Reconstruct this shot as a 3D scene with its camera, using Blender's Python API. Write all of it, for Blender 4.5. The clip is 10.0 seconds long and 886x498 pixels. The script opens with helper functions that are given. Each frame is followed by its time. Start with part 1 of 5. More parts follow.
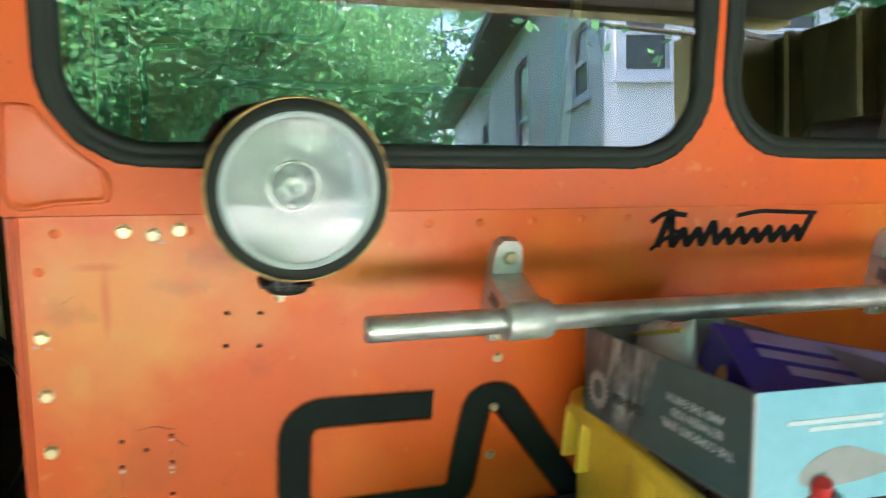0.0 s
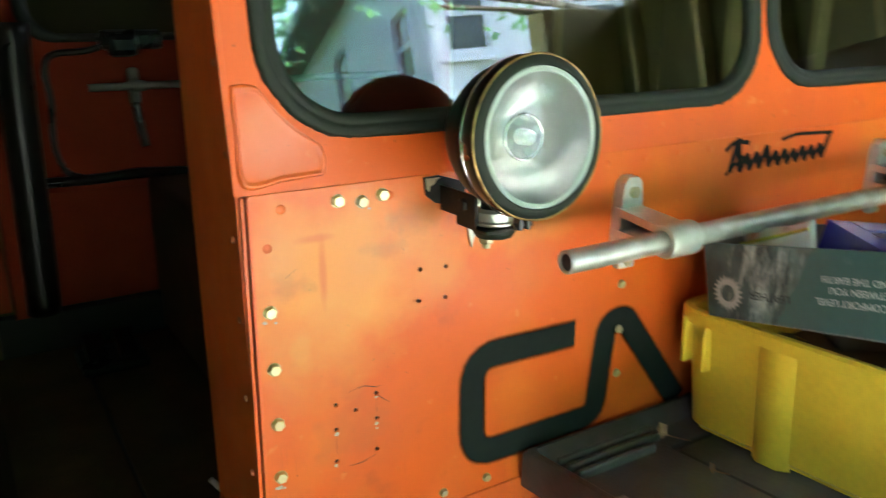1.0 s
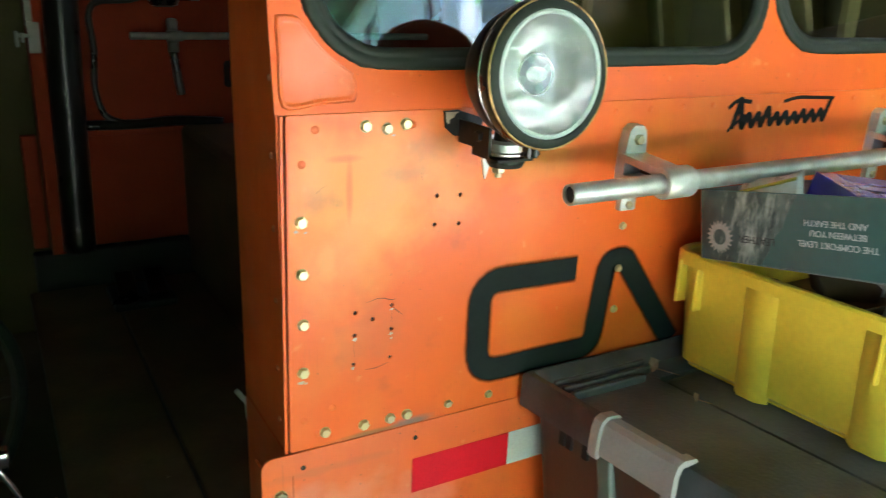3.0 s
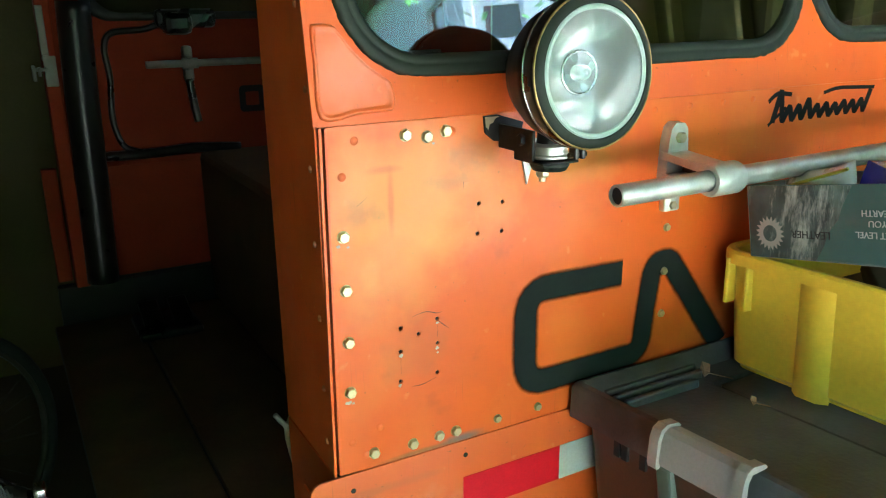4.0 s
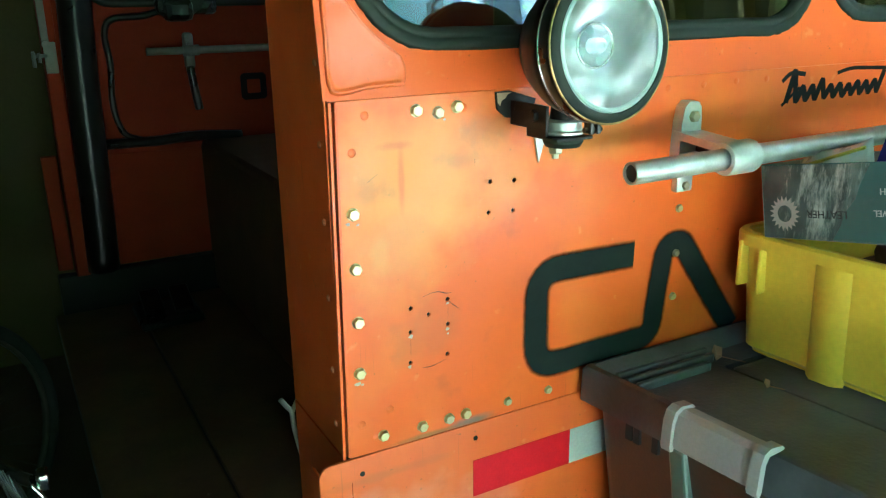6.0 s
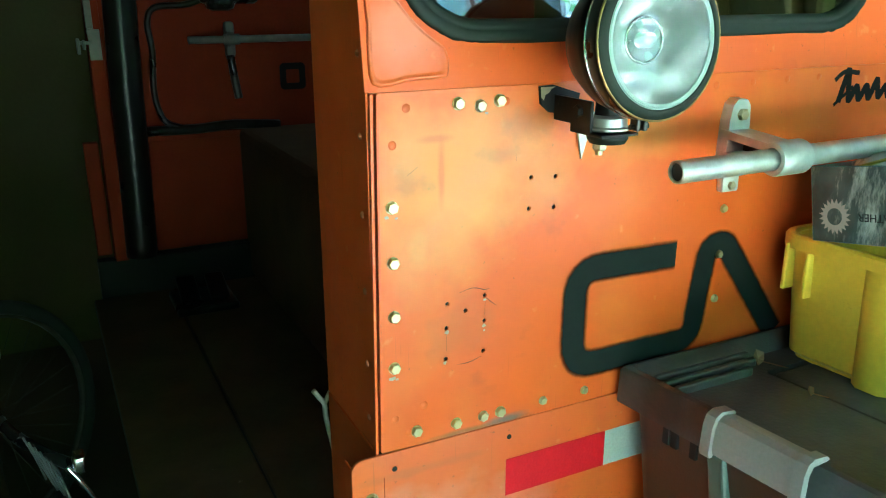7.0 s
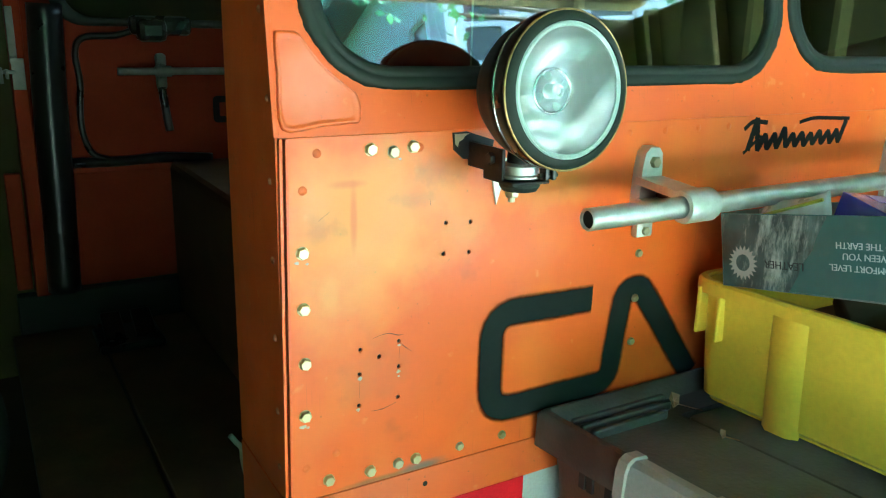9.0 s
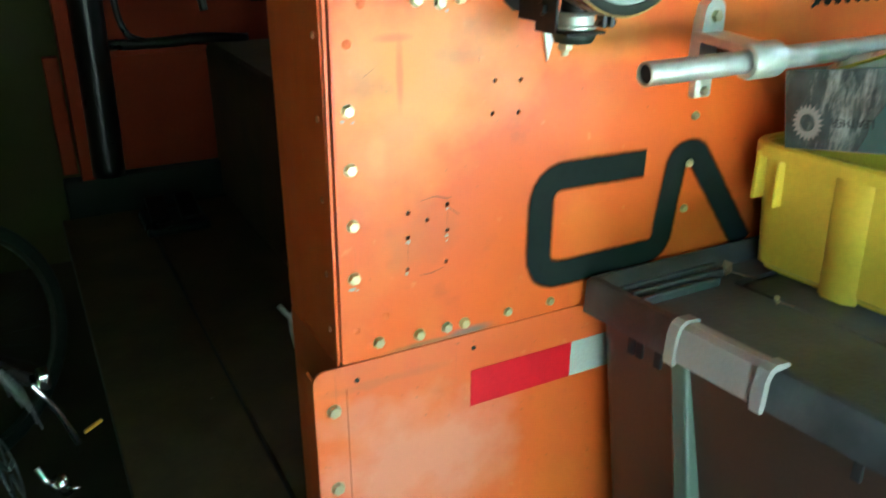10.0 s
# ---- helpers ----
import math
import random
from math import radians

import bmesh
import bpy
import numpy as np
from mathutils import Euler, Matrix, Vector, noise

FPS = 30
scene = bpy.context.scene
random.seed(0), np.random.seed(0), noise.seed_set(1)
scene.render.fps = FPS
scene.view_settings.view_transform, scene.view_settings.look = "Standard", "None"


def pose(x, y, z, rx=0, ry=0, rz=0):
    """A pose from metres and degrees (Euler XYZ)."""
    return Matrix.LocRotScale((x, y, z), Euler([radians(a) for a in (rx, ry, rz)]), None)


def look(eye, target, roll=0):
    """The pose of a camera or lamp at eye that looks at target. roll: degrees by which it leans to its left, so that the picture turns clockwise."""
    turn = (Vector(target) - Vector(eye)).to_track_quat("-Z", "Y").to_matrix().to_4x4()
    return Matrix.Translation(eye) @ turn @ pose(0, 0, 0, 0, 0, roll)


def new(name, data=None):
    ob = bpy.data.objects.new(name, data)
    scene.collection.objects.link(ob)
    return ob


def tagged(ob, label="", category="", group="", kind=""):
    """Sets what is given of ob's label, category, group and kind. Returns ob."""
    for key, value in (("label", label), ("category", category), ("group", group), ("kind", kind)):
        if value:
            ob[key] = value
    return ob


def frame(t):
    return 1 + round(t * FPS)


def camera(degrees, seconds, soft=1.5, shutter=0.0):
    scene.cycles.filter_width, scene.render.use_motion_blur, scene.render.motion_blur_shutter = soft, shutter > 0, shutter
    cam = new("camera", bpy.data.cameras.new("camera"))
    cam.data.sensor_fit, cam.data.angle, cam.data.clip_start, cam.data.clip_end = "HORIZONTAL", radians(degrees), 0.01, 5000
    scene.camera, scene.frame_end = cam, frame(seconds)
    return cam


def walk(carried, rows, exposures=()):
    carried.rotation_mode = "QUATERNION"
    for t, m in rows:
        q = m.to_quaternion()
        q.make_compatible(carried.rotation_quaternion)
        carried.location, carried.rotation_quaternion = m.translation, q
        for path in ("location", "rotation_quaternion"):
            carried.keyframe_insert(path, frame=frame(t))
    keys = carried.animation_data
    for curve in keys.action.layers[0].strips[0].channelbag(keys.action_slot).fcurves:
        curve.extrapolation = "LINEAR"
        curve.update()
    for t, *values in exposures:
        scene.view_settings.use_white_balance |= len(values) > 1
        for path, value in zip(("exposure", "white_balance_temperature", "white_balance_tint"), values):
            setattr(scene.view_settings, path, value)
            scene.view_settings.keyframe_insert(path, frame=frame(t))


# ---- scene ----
cam = camera(58.1, 10.0, soft=1.1, shutter=0.5)
PATH = [
    (0, (0.132, -0.785, 1.513), (0.748, 1.037, 0.962), 3.5),
    (0.5, (-0.055, -0.759, 1.484), (0.633, 1.043, 0.957), 1.5),
    (1, (-0.239, -0.718, 1.48), (0.763, 0.919, 0.918), -0.4),
    (1.5, (-0.249, -0.729, 1.497), (0.872, 0.82, 0.912), -3.0),
    (2, (-0.259, -0.754, 1.462), (0.868, 0.785, 0.859), 1.7),
    (2.5, (-0.289, -0.789, 1.453), (0.742, 0.818, 0.857), 1.4),
    (3, (-0.285, -0.81, 1.451), (0.665, 0.837, 0.831), 2.1),
    (3.2, (-0.297, -0.805, 1.445), (0.602, 0.884, 0.861), 1.3),
    (4.3, (-0.305, -0.767, 1.433), (0.624, 0.905, 0.852), -1.4),
    (4.5, (-0.299, -0.767, 1.434), (0.619, 0.91, 0.847), -1.5),
    (5, (-0.296, -0.77, 1.434), (0.619, 0.912, 0.857), -1.6),
    (5.2, (-0.305, -0.770, 1.432), (0.622, 0.910, 0.869), -1.6),
    (6.3, (-0.312, -0.744, 1.409), (0.602, 0.926, 0.795), -0.2),
    (6.5, (-0.308, -0.738, 1.414), (0.583, 0.939, 0.788), 0.0),
    (7, (-0.312, -0.742, 1.411), (0.541, 0.961, 0.804), -0.1),
    (7.5, (-0.303, -0.743, 1.412), (0.567, 0.953, 0.806), 0.2),
    (8, (-0.281, -0.749, 1.422), (0.602, 0.947, 0.835), -0.3),
    (8.5, (-0.278, -0.745, 1.42), (0.635, 0.947, 0.87), 0.2),
    (9, (-0.278, -0.75, 1.425), (0.708, 0.908, 0.894), 1.4),
    (9.5, (-0.261, -0.747, 1.412), (0.688, 0.883, 0.748), 1.0),
    (10, (-0.283, -0.735, 1.386), (0.58, 0.888, 0.6), 0.1),
]
STOPS = 4.85
walk(cam, [(t, look(eye, target, roll)) for t, eye, target, roll in PATH],
     [(0, STOPS - 0.30, 6000, 9), (0.5, STOPS - 0.14, 6000, 3), (1, STOPS, 6100, 2), (2.5, STOPS + 0.17, 5950, 4), (4.5, STOPS + 0.22, 5450, -7), (6.5, STOPS + 0.32, 5000, -20), (9, STOPS + 0.29, 5000, -23), (10, STOPS + 0.34, 5100, -9)])

# ---- world and sun ----
world = bpy.data.worlds.new("sky")
scene.world = world
world.use_nodes = True
wn = world.node_tree.nodes
sky = wn.new("ShaderNodeTexSky")
sky.sky_type = "NISHITA"
sky.sun_disc = False
sky.sun_elevation = radians(52)
sky.sun_rotation = radians(72)
sky.dust_density = 3.0
wn["Background"].inputs["Strength"].default_value = 0.15
world.node_tree.links.new(sky.outputs[0], wn["Background"].inputs["Color"])
sun = new("sun", bpy.data.lights.new("sun", "SUN"))
sun.data.energy = 4.6
sun.data.angle = radians(2)
sun.data.color = (1.0, 0.95, 0.87)
sun.matrix_world = look((0, 0, 18), (-13.5, -4.5, 0))

# ---- materials ----
def nodes(mat):
    nt = mat.node_tree
    return nt, nt.nodes, nt.links


def material(name, base, rough=0.5, metal=0.0, second=None, scale=6.0, amount=0.5, bump=0.15, fine=90.0,
             rough_var=0.12, spec=0.5, third=None, third_scale=2.0, third_at=0.6, coat=0.0):
    """Principled surface with colour varied at two scales, roughness wear and fine relief."""
    mat = bpy.data.materials.new(name)
    mat.use_nodes = True
    nt, n, l = nodes(mat)
    p = n["Principled BSDF"]
    p.inputs["Roughness"].default_value = rough
    p.inputs["Metallic"].default_value = metal
    p.inputs["Specular IOR Level"].default_value = spec
    p.inputs["Coat Weight"].default_value = coat
    tc = n.new("ShaderNodeTexCoord")
    a = n.new("ShaderNodeTexNoise")
    a.inputs["Scale"].default_value, a.inputs["Detail"].default_value = scale, 6.0
    f = n.new("ShaderNodeTexNoise")
    f.inputs["Scale"].default_value, f.inputs["Detail"].default_value = fine, 4.0
    l.new(tc.outputs["Object"], a.inputs["Vector"])
    l.new(tc.outputs["Object"], f.inputs["Vector"])
    ramp = n.new("ShaderNodeMapRange")
    ramp.inputs["From Min"].default_value, ramp.inputs["From Max"].default_value = 0.38, 0.68
    ramp.inputs["To Max"].default_value = amount
    l.new(a.outputs["Fac"], ramp.inputs["Value"])
    mix = n.new("ShaderNodeMixRGB")
    mix.inputs[1].default_value = (*base, 1)
    mix.inputs[2].default_value = (*(second or [c * 0.7 for c in base]), 1)
    l.new(ramp.outputs[0], mix.inputs[0])
    out = mix.outputs[0]
    if third:
        b = n.new("ShaderNodeTexNoise")
        b.inputs["Scale"].default_value, b.inputs["Detail"].default_value = third_scale, 8.0
        b.inputs["Roughness"].default_value = 0.65
        l.new(tc.outputs["Object"], b.inputs["Vector"])
        r2 = n.new("ShaderNodeMapRange")
        r2.inputs["From Min"].default_value, r2.inputs["From Max"].default_value = third_at, third_at + 0.12
        l.new(b.outputs["Fac"], r2.inputs["Value"])
        m2 = n.new("ShaderNodeMixRGB")
        m2.inputs[2].default_value = (*third, 1)
        l.new(r2.outputs[0], m2.inputs[0])
        l.new(out, m2.inputs[1])
        out = m2.outputs[0]
    m3 = n.new("ShaderNodeMixRGB")
    m3.blend_type = "MULTIPLY"
    m3.inputs[0].default_value = 0.22
    l.new(out, m3.inputs[1])
    l.new(f.outputs["Fac"], m3.inputs[2])
    l.new(m3.outputs[0], p.inputs["Base Color"])
    rr = n.new("ShaderNodeMapRange")
    rr.inputs["To Min"].default_value = max(0.02, rough - rough_var)
    rr.inputs["To Max"].default_value = min(1.0, rough + rough_var)
    l.new(a.outputs["Fac"], rr.inputs["Value"])
    l.new(rr.outputs[0], p.inputs["Roughness"])
    bp = n.new("ShaderNodeBump")
    bp.inputs["Strength"].default_value, bp.inputs["Distance"].default_value = bump, 0.002
    l.new(f.outputs["Fac"], bp.inputs["Height"])
    l.new(bp.outputs[0], p.inputs["Normal"])
    return mat


def orange_paint(name, patch=0.75, stains_and_sheen=(), gloss=0.34):
    """Old brushed-on orange: random yellower patches, darker streaks, grime specks and gentle dents in the sheet;
    placed marks add wear and painted sheen.
    """
    mat = bpy.data.materials.new(name)
    mat.use_nodes = True
    nt, n, l = nodes(mat)
    p = n["Principled BSDF"]
    tc = n.new("ShaderNodeTexCoord")

    def noise_tex(scale, detail, stretch=None):
        t = n.new("ShaderNodeTexNoise")
        t.inputs["Scale"].default_value, t.inputs["Detail"].default_value = scale, detail
        if stretch:
            mp = n.new("ShaderNodeMapping")
            mp.inputs["Scale"].default_value = stretch
            l.new(tc.outputs["Object"], mp.inputs["Vector"])
            l.new(mp.outputs[0], t.inputs["Vector"])
        else:
            l.new(tc.outputs["Object"], t.inputs["Vector"])
        return t.outputs["Fac"]

    def remap(v, a, b, lo, hi):
        r = n.new("ShaderNodeMapRange")
        for k, x in (("From Min", a), ("From Max", b), ("To Min", lo), ("To Max", hi)):
            r.inputs[k].default_value = x
        l.new(v, r.inputs["Value"])
        return r.outputs[0]

    def mix(c, col, fac):
        m = n.new("ShaderNodeMixRGB")
        if isinstance(c, tuple):
            m.inputs[1].default_value = (*c, 1)
        else:
            l.new(c, m.inputs[1])
        m.inputs[2].default_value = (*col, 1)
        l.new(fac, m.inputs[0])
        return m.outputs[0]

    c = mix((0.64, 0.096, 0.009), (0.66, 0.165, 0.021), remap(noise_tex(4.2, 5), 0.46, 0.66, 0, patch))
    c = mix(c, (0.62, 0.085, 0.016), remap(noise_tex(9, 5, (2.2, 1, 0.45)), 0.5, 0.7, 0, 0.5))
    c = mix(c, (0.42, 0.075, 0.016), remap(noise_tex(22, 8), 0.62, 0.75, 0, 0.45))
    c = mix(c, (0.14, 0.05, 0.02), remap(noise_tex(150, 3), 0.70, 0.75, 0, 0.55))
    c = mix(c, (0.30, 0.07, 0.02), remap(noise_tex(70, 2, (5.0, 1, 0.12)), 0.70, 0.76, 0, 0.35))
    c = mix(c, (0.74, 0.36, 0.14), remap(noise_tex(48, 6), 0.66, 0.74, 0, 0.2))
    sep = n.new("ShaderNodeSeparateXYZ")
    l.new(tc.outputs["Object"], sep.inputs[0])

    def calc(op, a, b):
        m = n.new("ShaderNodeMath")
        m.operation = op
        for sock, v in zip(m.inputs, (a, b)):
            if isinstance(v, (int, float)):
                sock.default_value = v
            else:
                l.new(v, sock)
        return m.outputs[0]

    for cx, cz, rx, rz, ragged, strength, colour in stains_and_sheen:
        dx = calc("DIVIDE", calc("SUBTRACT", sep.outputs[0], cx), rx)
        dz = calc("DIVIDE", calc("SUBTRACT", sep.outputs[2], cz), rz)
        d = calc("SQRT", calc("ADD", calc("MULTIPLY", dx, dx), calc("MULTIPLY", dz, dz)), 0)
        d = calc("ADD", d, calc("MULTIPLY", calc("SUBTRACT", noise_tex(0.9 / max(rx, rz) + 12, 7), 0.5), ragged))
        c = mix(c, colour, remap(d, 1.0, 0.35, 0, strength))
    l.new(c, p.inputs["Base Color"])
    l.new(remap(noise_tex(14, 6), 0.3, 0.75, 0.30, 0.48), p.inputs["Roughness"])
    p.inputs["Specular IOR Level"].default_value = gloss
    b1 = n.new("ShaderNodeBump")
    b1.inputs["Strength"].default_value, b1.inputs["Distance"].default_value = 0.42, 0.006
    l.new(noise_tex(5.5, 2), b1.inputs["Height"])
    b2 = n.new("ShaderNodeBump")
    b2.inputs["Strength"].default_value, b2.inputs["Distance"].default_value = 0.10, 0.001
    l.new(noise_tex(170, 3), b2.inputs["Height"])
    l.new(b1.outputs[0], b2.inputs["Normal"])
    l.new(b2.outputs[0], p.inputs["Normal"])
    return mat


def glass(name, tint=(1, 1, 1), rough=0.0, ior=1.5):
    mat = bpy.data.materials.new(name)
    mat.use_nodes = True
    p = mat.node_tree.nodes["Principled BSDF"]
    p.inputs["Base Color"].default_value = (*tint, 1)
    p.inputs["Roughness"].default_value = rough
    p.inputs["Transmission Weight"].default_value = 1.0
    p.inputs["IOR"].default_value = ior
    return mat


def spray_paint(name, base):
    """Black stencil spray: solid in the middle of the stroke, dusty at its edges (u runs across the stroke)."""
    mat = material(name, base, 0.85, second=[c * 1.5 for c in base], scale=30, bump=0.1, spec=0.15)
    nt, n, l = nodes(mat)
    p = n["Principled BSDF"]
    uv = n.new("ShaderNodeUVMap")
    sep = n.new("ShaderNodeSeparateXYZ")
    l.new(uv.outputs[0], sep.inputs[0])
    g = n.new("ShaderNodeTexNoise")
    g.inputs["Scale"].default_value, g.inputs["Detail"].default_value = 90, 4
    tc = n.new("ShaderNodeTexCoord")
    l.new(tc.outputs["Object"], g.inputs["Vector"])
    add = n.new("ShaderNodeMath")
    add.operation = "MULTIPLY_ADD"
    l.new(g.outputs["Fac"], add.inputs[0])
    add.inputs[1].default_value = 0.12
    l.new(sep.outputs[0], add.inputs[2])
    r = n.new("ShaderNodeMapRange")
    r.inputs["From Min"].default_value, r.inputs["From Max"].default_value = 0.08, 0.36
    l.new(add.outputs[0], r.inputs["Value"])
    l.new(r.outputs[0], p.inputs["Alpha"])
    return mat


def photo_card(name):
    """Printed photograph of rock and falling water: streaks of pale mist over dark stone."""
    mat = material(name, (0.026, 0.042, 0.038), 0.35, second=(0.065, 0.105, 0.096), scale=22, amount=1.0, bump=0.04)
    nt, n, l = nodes(mat)
    p = n["Principled BSDF"]
    under = p.inputs["Base Color"].links[0].from_socket
    tc = n.new("ShaderNodeTexCoord")
    mp = n.new("ShaderNodeMapping")
    mp.inputs["Rotation"].default_value = (0.45, 0, 0)
    mp.inputs["Scale"].default_value = (1, 1.0, 0.28)
    l.new(tc.outputs["Object"], mp.inputs["Vector"])
    for scale, lo, hi, colour in ((12, 0.46, 0.56, (0.13, 0.19, 0.17)), (20, 0.52, 0.62, (0.40, 0.46, 0.42))):
        t = n.new("ShaderNodeTexNoise")
        t.inputs["Scale"].default_value, t.inputs["Detail"].default_value, t.inputs["Roughness"].default_value = scale, 9, 0.72
        l.new(mp.outputs[0], t.inputs["Vector"])
        r = n.new("ShaderNodeMapRange")
        r.inputs["From Min"].default_value, r.inputs["From Max"].default_value = lo, hi
        l.new(t.outputs["Fac"], r.inputs["Value"])
        m = n.new("ShaderNodeMixRGB")
        m.inputs[2].default_value = (*colour, 1)
        l.new(r.outputs[0], m.inputs[0])
        l.new(under, m.inputs[1])
        under = m.outputs[0]
    l.new(under, p.inputs["Base Color"])
    return mat


# yellow tone is gloss sheen put into the paint colour; grime and rust are marks
YELLOW_SHEEN, GRIME, RUST = (0.66, 0.30, 0.055), (0.20, 0.10, 0.04), (0.56, 0.12, 0.025)
ORANGE = orange_paint("orange_sheet_paint", 0.75, (
    (0.085, 1.235, 0.17, 0.100, 1.2, 0.62, YELLOW_SHEEN), (0.05, 1.15, 0.11, 0.07, 1.4, 0.30, YELLOW_SHEEN), (0.30, 1.26, 0.10, 0.05, 1.5, 0.35, YELLOW_SHEEN),
    (0.058, 1.232, 0.0055, 0.046, 0.5, 0.75, RUST), (0.052, 1.268, 0.026, 0.006, 0.6, 0.7, RUST), (0.030, 1.150, 0.014, 0.030, 1.2, 0.35, YELLOW_SHEEN),
    (0.023, 1.222, 0.024, 0.018, 2.6, 0.25, GRIME), (0.165, 1.276, 0.040, 0.024, 2.2, 0.40, GRIME), (0.125, 1.245, 0.035, 0.010, 2.4, 0.22, GRIME),
    (0.105, 0.913, 0.085, 0.006, 1.2, 0.75, GRIME), (0.145, 0.917, 0.03, 0.007, 1.2, 0.7, (0.12, 0.12, 0.12)), (0.088, 1.048, 0.055, 0.052, 3.0, 0.18, GRIME),
    (0.20, 1.20, 0.06, 0.030, 1.6, 0.25, RUST)))
# pink patches are sky sheen painted into the lower sheet; the first is real grime
ORANGE_LOW = orange_paint("orange_lower_paint", 0.4, (
    (0.02, 0.880, 0.11, 0.008, 1.8, 0.22, GRIME), (-0.01, 0.84, 0.05, 0.03, 1.6, 0.5, (0.64, 0.22, 0.14)), (-0.02, 0.76, 0.04, 0.03, 1.6, 0.5, (0.64, 0.22, 0.14)), (0.08, 0.74, 0.16, 0.12, 1.4, 0.75, (0.68, 0.25, 0.16))), 0.70)
ORANGE_PLAIN = orange_paint("orange_frame_paint", 0.12, (), 0.4)
# paler pink middle is a highlight put into the weld patch's colour
ORANGE_PATCH = orange_paint("orange_patch_paint", 0.2, ((0.015, 1.375, 0.05, 0.045, 0.6, 0.6, (0.68, 0.20, 0.11)),), 0.6)
CHIPPED = material("chipped_pale_orange", (0.50, 0.20, 0.12), 0.6, second=(0.34, 0.10, 0.05), scale=90, bump=0.3)
# the car's orange with the dim cab's shade put into its colour
ORANGE_SHADED = material("orange_shaded_paint", (0.20, 0.022, 0.004), 0.7, second=(0.14, 0.014, 0.003), scale=7, bump=0.2, spec=0.12)
RUBBER = material("black_rubber", (0.013, 0.017, 0.011), 0.62, second=(0.024, 0.030, 0.020), scale=14, bump=0.3, fine=60, spec=0.3)
BLACK = material("black_enamel", (0.012, 0.011, 0.010), 0.28, second=(0.022, 0.018, 0.014), scale=20, bump=0.05)
VINYL = material("black_vinyl", (0.006, 0.006, 0.005), 0.30, second=(0.009, 0.008, 0.007), scale=8, bump=0.08, fine=14, spec=0.25)
BRASSY = material("worn_gilt_edge", (0.55, 0.36, 0.13), 0.32, 0.9, second=(0.06, 0.035, 0.02), scale=60, amount=0.85, bump=0.1)
CHROME = material("chrome_plate", (0.75, 0.75, 0.72), 0.16, 1.0, second=(0.5, 0.48, 0.43), scale=25, bump=0.04)
STEEL = material("galvanised_pipe", (0.74, 0.73, 0.68), 0.40, 0.74, second=(0.50, 0.48, 0.43), scale=28, amount=0.9, bump=0.25, third=(0.34, 0.27, 0.19), third_scale=14, third_at=0.68)
CAST = material("cast_aluminium_paint", (0.66, 0.66, 0.61), 0.45, 0.6, second=(0.45, 0.43, 0.38), scale=30, bump=0.35, fine=140)
ZINC = material("yellow_zinc_bolt", (0.68, 0.59, 0.31), 0.38, 0.85, second=(0.55, 0.50, 0.30), scale=60, bump=0.1)
ZINC_GREY = material("grey_zinc_bolt", (0.62, 0.55, 0.36), 0.42, 0.8, second=(0.42, 0.37, 0.24), scale=60, bump=0.1)
RUSTY = material("bracket_worn_black", (0.008, 0.007, 0.006), 0.5, second=(0.02, 0.012, 0.008), scale=40, third=(0.40, 0.32, 0.22), third_scale=30, third_at=0.66, bump=0.3, spec=0.25)
SHELL = material("dull_black_shell", (0.010, 0.008, 0.007), 0.42, second=(0.020, 0.014, 0.010), scale=30, bump=0.05, spec=0.25)
DULL_ZINC = material("dull_zinc", (0.20, 0.19, 0.16), 0.6, 0.3, second=(0.13, 0.12, 0.10), scale=30)
DARK_BROWN = material("dark_brown", (0.085, 0.035, 0.018), 0.8, second=(0.05, 0.022, 0.012), scale=40, bump=0.5)
CHIP = material("bare_chip", (0.50, 0.46, 0.40), 0.5, second=(0.34, 0.20, 0.12), scale=400)
# near-black that stands for shade in holes, slots and dim recesses
DARK = material("shade_dark", (0.01, 0.008, 0.007), 0.8)
GLASS = glass("window_glass", (0.40, 0.48, 0.42), 0.012, 1.85)
LENS = glass("lamp_lens_glass", (0.99, 1.0, 0.99), 0.0, 1.32)
MIRROR = material("lamp_reflector", (0.98, 0.98, 0.97), 0.26, 0.58, second=(0.93, 0.94, 0.91), scale=12, bump=0.06, fine=14, rough_var=0.04)
FROST = material("frosted_lens_edge", (0.46, 0.52, 0.48), 0.35, second=(0.34, 0.40, 0.36), scale=40, bump=0.2)
SPRAY = spray_paint("black_spray_paint", (0.012, 0.015, 0.013))
DECAL = material("black_decal", (0.008, 0.007, 0.007), 0.6, spec=0.12, second=(0.014, 0.012, 0.011), scale=40, bump=0.05)
TAPE_RED = material("red_reflective_tape", (0.66, 0.006, 0.018), 0.45, spec=0.2, second=(0.54, 0.006, 0.016), scale=20, bump=0.2, fine=300)
TAPE_WHITE = material("white_reflective_tape", (0.52, 0.51, 0.48), 0.35, second=(0.5, 0.5, 0.48), scale=20, bump=0.2, fine=300)
TOTE_BODY = material("brown_grey_plastic", (0.050, 0.026, 0.017), 0.38, second=(0.065, 0.036, 0.025), scale=9, bump=0.15, fine=240)
TOTE_LID = material("dusty_dark_lid_plastic", (0.030, 0.028, 0.029), 0.40, second=(0.105, 0.100, 0.100), scale=9, amount=1.0, bump=0.3, fine=160, third=(0.22, 0.20, 0.19), third_scale=30, third_at=0.67)
GREY_PLASTIC = material("pale_grey_plastic", (0.36, 0.32, 0.30), 0.42, second=(0.30, 0.265, 0.25), scale=8, bump=0.08, fine=260)
GREEN_GREY = material("green_grey_plastic", (0.10, 0.13, 0.105), 0.4, second=(0.075, 0.10, 0.08), scale=8, bump=0.08)
